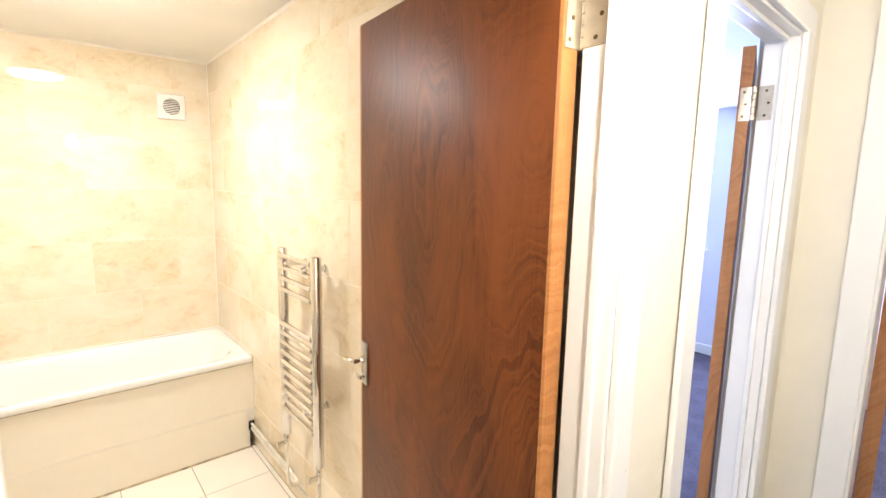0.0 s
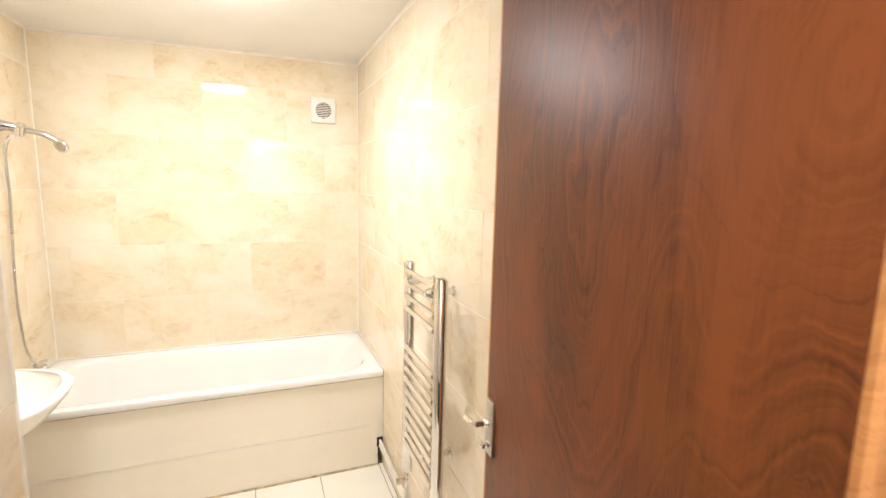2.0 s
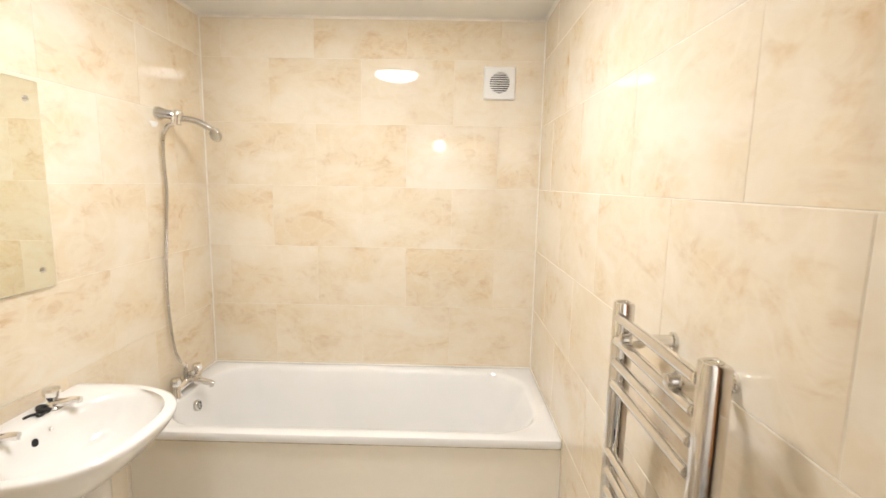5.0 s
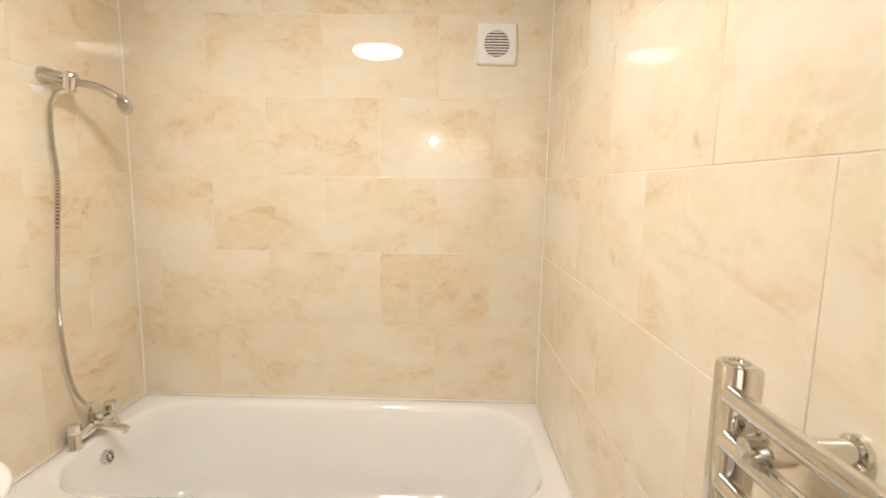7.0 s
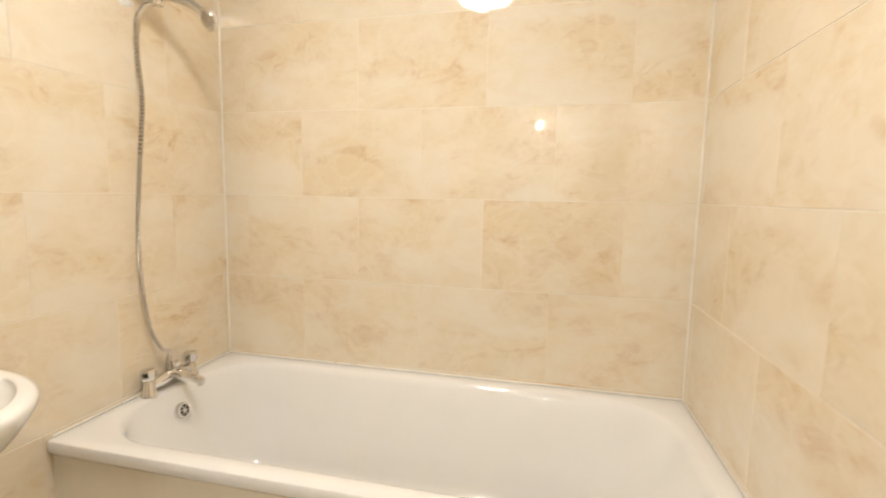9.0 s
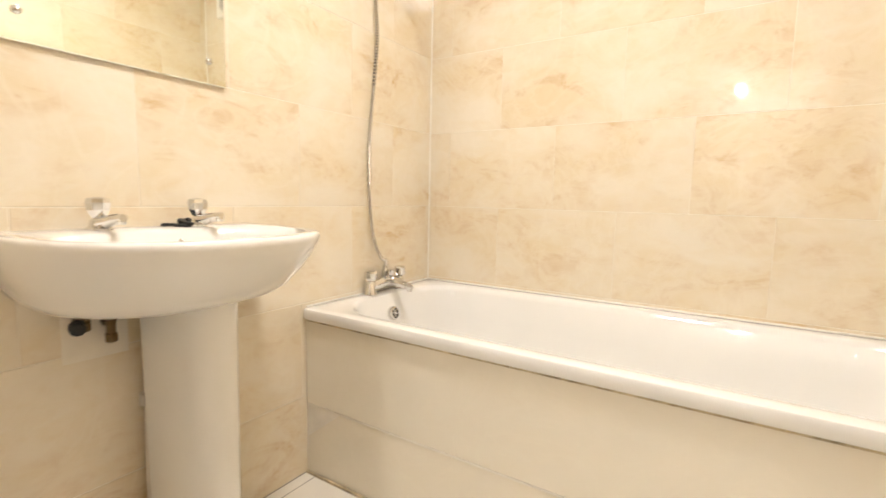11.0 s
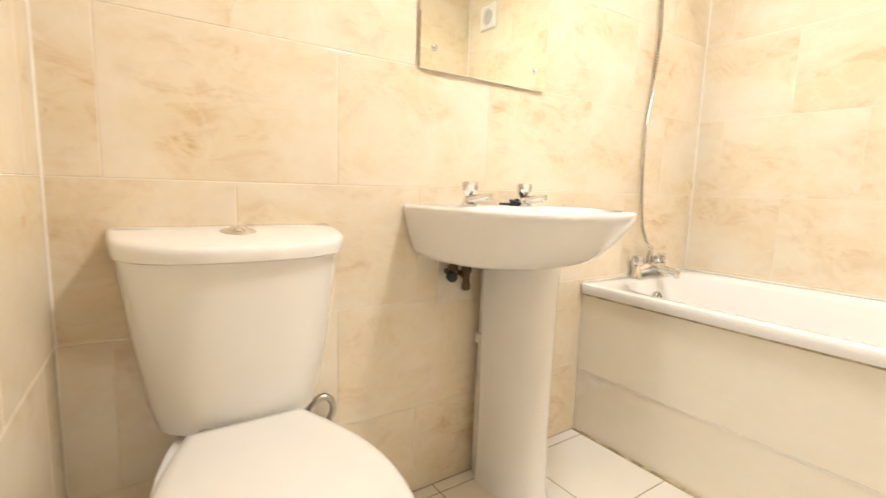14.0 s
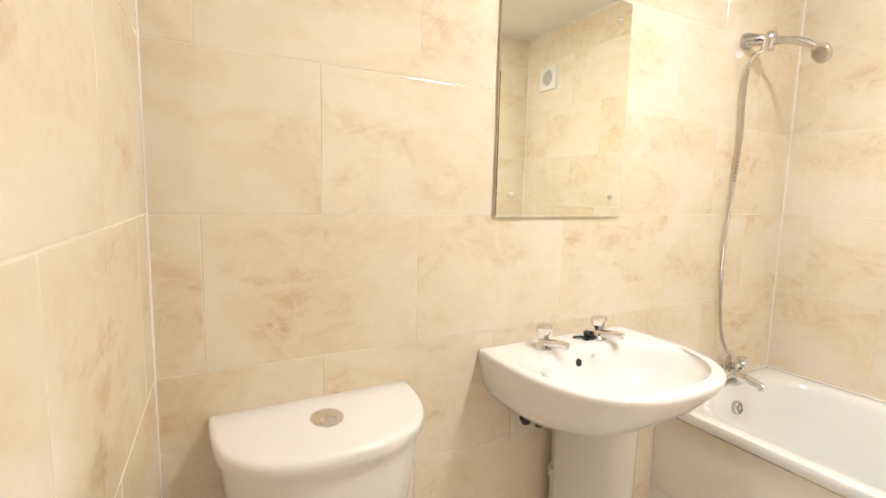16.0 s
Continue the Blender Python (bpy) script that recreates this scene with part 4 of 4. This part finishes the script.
for y in (SC - 0.07, SC + 0.07):
    bm = bmesh.new()
    turned(bm, (-0.708, y, 0.390), (0, 0, 1), [(0, 0.013), (0.022, 0.013), (0.027, 0.008)], 14)
    part("seat_hinge", bm, chrome, toilet, "", True)
bm = bmesh.new()
sweep(bm, curve([(XL + 0.05, TC + 0.105, 0.40), (XL + 0.032, TC + 0.125, 0.33), (XL + 0.028, TC + 0.15, 0.335), (XL + 0.026, TC + 0.170, 0.357), (XL + 0.026, TC + 0.193, 0.364), (XL + 0.026, TC + 0.211, 0.345), (XL + 0.026, TC + 0.210, 0.315), (XL + 0.025, TC + 0.19, 0.292), (XL + 0.03, TC + 0.15, 0.275), (XL + 0.04, TC + 0.11, 0.285)]), 0.0085, 10)
part("fill_hose", bm, steel, toilet, "braided grey filling hose loop", True)

# ---- towel radiator ----
rad = thing("towel_radiator", (0.72, 1.585, 0.36), "chrome ladder towel radiator fixed to the tiled wall", "towel radiator")
RY = (1.424, 1.752)
for y in RY:
    bm = bmesh.new()
    prof = [(0.736, y - 0.020), (0.736, y + 0.020), (0.716, y + 0.020), (0.706, y + 0.015), (0.701, y + 0.006), (0.701, y - 0.006), (0.706, y - 0.015), (0.716, y - 0.020)]
    loft(bm, [[(0.72 + (a - 0.72) * s, y + (b - y) * s, z) for a, b in prof] for z, s in ((0.415, 0.9), (0.418, 1), (1.262, 1), (1.266, 0.9))])
    post = part("upright", bm, chrome, rad, "chrome D-shaped upright", True)
    bm = bmesh.new()
    turned(bm, (0.720, y, 1.264), (0, 0, 1), [(0, 0.013), (0.003, 0.013), (0.0035, 0.008), (0.001, 0.007)], 14)
    part("end_plug", bm, worn_chrome, post, "", True)
for z in [1.236, 1.187, 1.140, 1.092] + [0.940 - 0.0433 * k for k in range(10)]:
    bm = bmesh.new()
    sweep(bm, [(0.708, RY[0] + 0.015, z), (0.708, RY[1] - 0.015, z)], 0.0105, 14)
    part("rail", bm, chrome, rad, "", True)
for y in (1.50, 1.690):
    for z in (1.205, 0.625):
        bm = bmesh.new()
        turned(bm, (XR, y, z), (-1, 0, 0), [(0, 0.017), (0.006, 0.017), (0.008, 0.012), (0.062, 0.012), (0.066, 0.016), (0.088, 0.016), (0.092, 0.012), (0.106, 0.011), (0.108, 0.006)], 16)
        part("wall_bracket", bm, chrome, rad, "chrome stand-off bracket", True)
for y in RY:
    bm = bmesh.new()
    turned(bm, (0.720, y, 0.416), (0, 0, -1), [(0, 0.009), (0.006, 0.014), (0.022, 0.014), (0.024, 0.010), (0.036, 0.010), (0.038, 0.013), (0.05, 0.013), (0.056, 0.009), (0.075, 0.008)], 12)
    turned(bm, (0.715, y, 0.372), (-1, 0, 0), [(0, 0.011), (0.018, 0.011), (0.022, 0.014), (0.04, 0.013), (0.042, 0.004)], 12)
    part("valve", bm, chrome, rad, "chrome angle valve", True)

heat = thing("heating_pipes", (0.77, 2.0, 0.1), "pale painted heating pipes running along the wall", "pipe")
bm = bmesh.new()
sweep(bm, curve([(0.783, BY0 + 0.03, 0.138), (0.783, 2.2, 0.136), (0.782, 1.86, 0.132), (0.77, 1.775, 0.135), (0.73, 1.753, 0.16), (0.720, 1.752, 0.22), (0.720, 1.752, 0.345)], 6), 0.0078, 12)
part("flow_pipe", bm, pipe_paint, heat, "", True)
bm = bmesh.new()
sweep(bm, curve([(0.781, BY0 + 0.03, 0.113), (0.781, 2.0, 0.110), (0.780, 1.50, 0.106), (0.77, 1.44, 0.11), (0.73, 1.425, 0.14), (0.720, 1.424, 0.20), (0.720, 1.424, 0.345)], 6), 0.0078, 12)
part("return_pipe", bm, pipe_paint, heat, "", True)
for y, z in ((1.90, 0.133), (1.66, 0.109)):
    bm = bmesh.new()
    turned(bm, (0.7815, y, z), (0, -1, 0), [(0, 0.0085), (0.004, 0.0105), (0.032, 0.0105), (0.036, 0.0085)], 12)
    part("pipe_joint", bm, pipe_paint, heat, "", True)

# ---- trims ----
trim = bmesh.new()
for x, y, sx, sy in ((XL, YB, 1, -1), (XR, YB, -1, -1), (XL, YF, 1, 1)):
    z0 = RIM if y == YB else 0.0
    w = 0.0045 if y == YB else 0.003
    loft(trim, [[(x, y, z), (x + sx * w, y, z), (x, y + sy * w, z)] for z in (z0, ZC)])
structure("trim_corners", trim, sealant, "white sealant lines in the tiled corners", "trim")
trim = bmesh.new()
for p, q, d in (((XL, YB), (XR, YB), (0, -1)), ((XL, YF), (XL, YB), (1, 0)), ((XR, DN), (XR, YB), (-1, 0)), ((XL, YF), (NIB, YN), (0, 1)), ((NIB, DN), (NIB, YN), (1, 0))):
    loft(trim, [[(*e, ZC - 0.010), (e[0] + d[0] * 0.010, e[1] + d[1] * 0.010, ZC), (*e, ZC)] for e in (p, q)])
structure("trim_ceiling", trim, sealant, "white sealant line between tiles and ceiling", "trim")
trim = bmesh.new()
for p, q, d in (((XL, YB), (XR, YB), (0, -1)), ((XR, BY0 + 0.02), (XR, YB), (-1, 0)), ((XL, BY0 + 0.02), (XL, YB), (1, 0))):
    loft(trim, [[(*e, RIM - 0.004), (e[0] + d[0] * 0.0035, e[1] + d[1] * 0.0035, RIM + 0.0005), (*e, RIM + 0.0045)] for e in (p, q)])
structure("trim_bath", trim, spotted, "white sealant bead round the bath rim", "trim")
structure("trim_nib", boxes((NIB - 0.006, NIB + 0.0015, YN - 0.006, YN + 0.0015, 0, ZC), bevel=0.001), sealant, "white plastic tile edge on the wall corner", "trim")

# ---- tiles, one object each ----
tile_meshes = {}


def tile(parent, w, h, m, material, depth=0.008):
    """One tile, w by h, its face at local z = 0 and its edges eased; alike tiles share a mesh."""
    key = (round(w, 4), round(h, 4), material.name)
    if key not in tile_meshes:
        e = 0.0014
        rings = [[(sx * (w / 2 - i), sy * (h / 2 - i), z) for sx, sy in ((1, 1), (-1, 1), (-1, -1), (1, -1))] for i, z in ((0, -depth), (0, -0.0009), (e * 0.5, -0.0002), (e, 0))]
        bm = bmesh.new()
        loft(bm, rings)
        tile_meshes[key] = mesh_of("tile", bm, material)
    ob = new("tile", tile_meshes[key])
    ob.parent = parent
    if parent.type == "EMPTY":
        ob.matrix_parent_inverse = Matrix.Translation(-parent.location)
    tilt = Matrix.Rotation(radians(random.uniform(-0.09, 0.09)), 4, "X") @ Matrix.Rotation(radians(random.uniform(-0.09, 0.09)), 4, "Y")
    ob.matrix_basis = m @ tilt
    return ob


def cuts(a, b, first, step):
    """Joints between a and b on a grid through first."""
    k = math.ceil((a + 0.012 - first) / step)
    out = [a]
    while first + k * step < b - 0.012:
        out.append(first + k * step)
        k += 1
    return out + [b]


J = 0.0018


def tiled(parent, along, u0, u1, rows, offsets, place, material, z0, z1):
    """Courses of tiles; offsets gives each course's first joint."""
    zs = [z for z in rows if z0 + 0.012 < z < z1 - 0.012]
    zs = [z0] + zs + [z1]
    for a, b in zip(zs, zs[1:]):
        course = sum(1 for z in ROWS_Z if z < (a + b) / 2)
        us = cuts(u0, u1, offsets[(course + 1) % 2], 0.4495)
        for c, d in zip(us, us[1:]):
            tile(parent, d - c - J * 0.6, b - a - J, place((c + d) / 2, (a + b) / 2), material)


UP = Matrix.Rotation(radians(90), 4, "X")
face_south = lambda y: (lambda u, z: Matrix.Translation((u, y, z)) @ UP)
face_north = lambda y: (lambda u, z: Matrix.Translation((u, y, z)) @ Matrix.Rotation(radians(180), 4, "Z") @ UP)
face_east = lambda x: (lambda u, z: Matrix.Translation((x, u, z)) @ Matrix.Rotation(radians(90), 4, "Z") @ UP)
face_west = lambda x: (lambda u, z: Matrix.Translation((x, u, z)) @ Matrix.Rotation(radians(-90), 4, "Z") @ UP)
# course 2 (from 0.26) and every second one above it begin on the other half
tiled(wall_back, "x", XL, XR, ROWS_Z, (-0.081, 0.140), face_south(YB), tile_stone, 0.26, ZC)
tiled(wall_left, "y", YF, YB, ROWS_Z, (1.312, 1.086), face_east(XL), tile_stone, 0.0, ZC)
tiled(wall_right, "y", DN, YB, ROWS_Z, (2.203, 1.974), face_west(XR), tile_stone, 0.0, ZC)
SLANT = Matrix.Translation((XL, YF, 0)) @ Matrix.Rotation(radians(-LEAN), 4, "Z") @ Matrix.Translation((-XL, -YF, 0))
tiled(wall_front, "x", XL, NIB, ROWS_Z, (-0.53, -0.305), lambda u, z: SLANT @ face_north(YF)(u, z), tile_stone, 0.0, ZC)
tiled(wall_front, "y", DN, YN, [z + 0.047 for z in ROWS_Z], (0.61, 0.84), face_east(NIB), tile_stone, 0.0, ZC)

for a, b in ((0.002, 0.235), (0.235, RIM - 0.038)):
    c, d = XL + 0.003, XR - (0.0375 if a < 0.1 else 0.003)
    tile(panel, d - c, b - a - 0.0055, Matrix.Translation(((c + d) / 2, BY0 + 0.0167, (a + b) / 2)) @ UP, panel_stone)

fx = cuts(XL, XR, 0.457, 0.3185)
fy = cuts(DN, BY0 + 0.02, 2.147, 0.3185)
for a, b in zip(fx, fx[1:]):
    for c, d in zip(fy, fy[1:]):
        tile(floor_bath, b - a - 0.003, d - c - 0.003, Matrix.Translation(((a + b) / 2, (c + d) / 2, 0)), floor_stone)
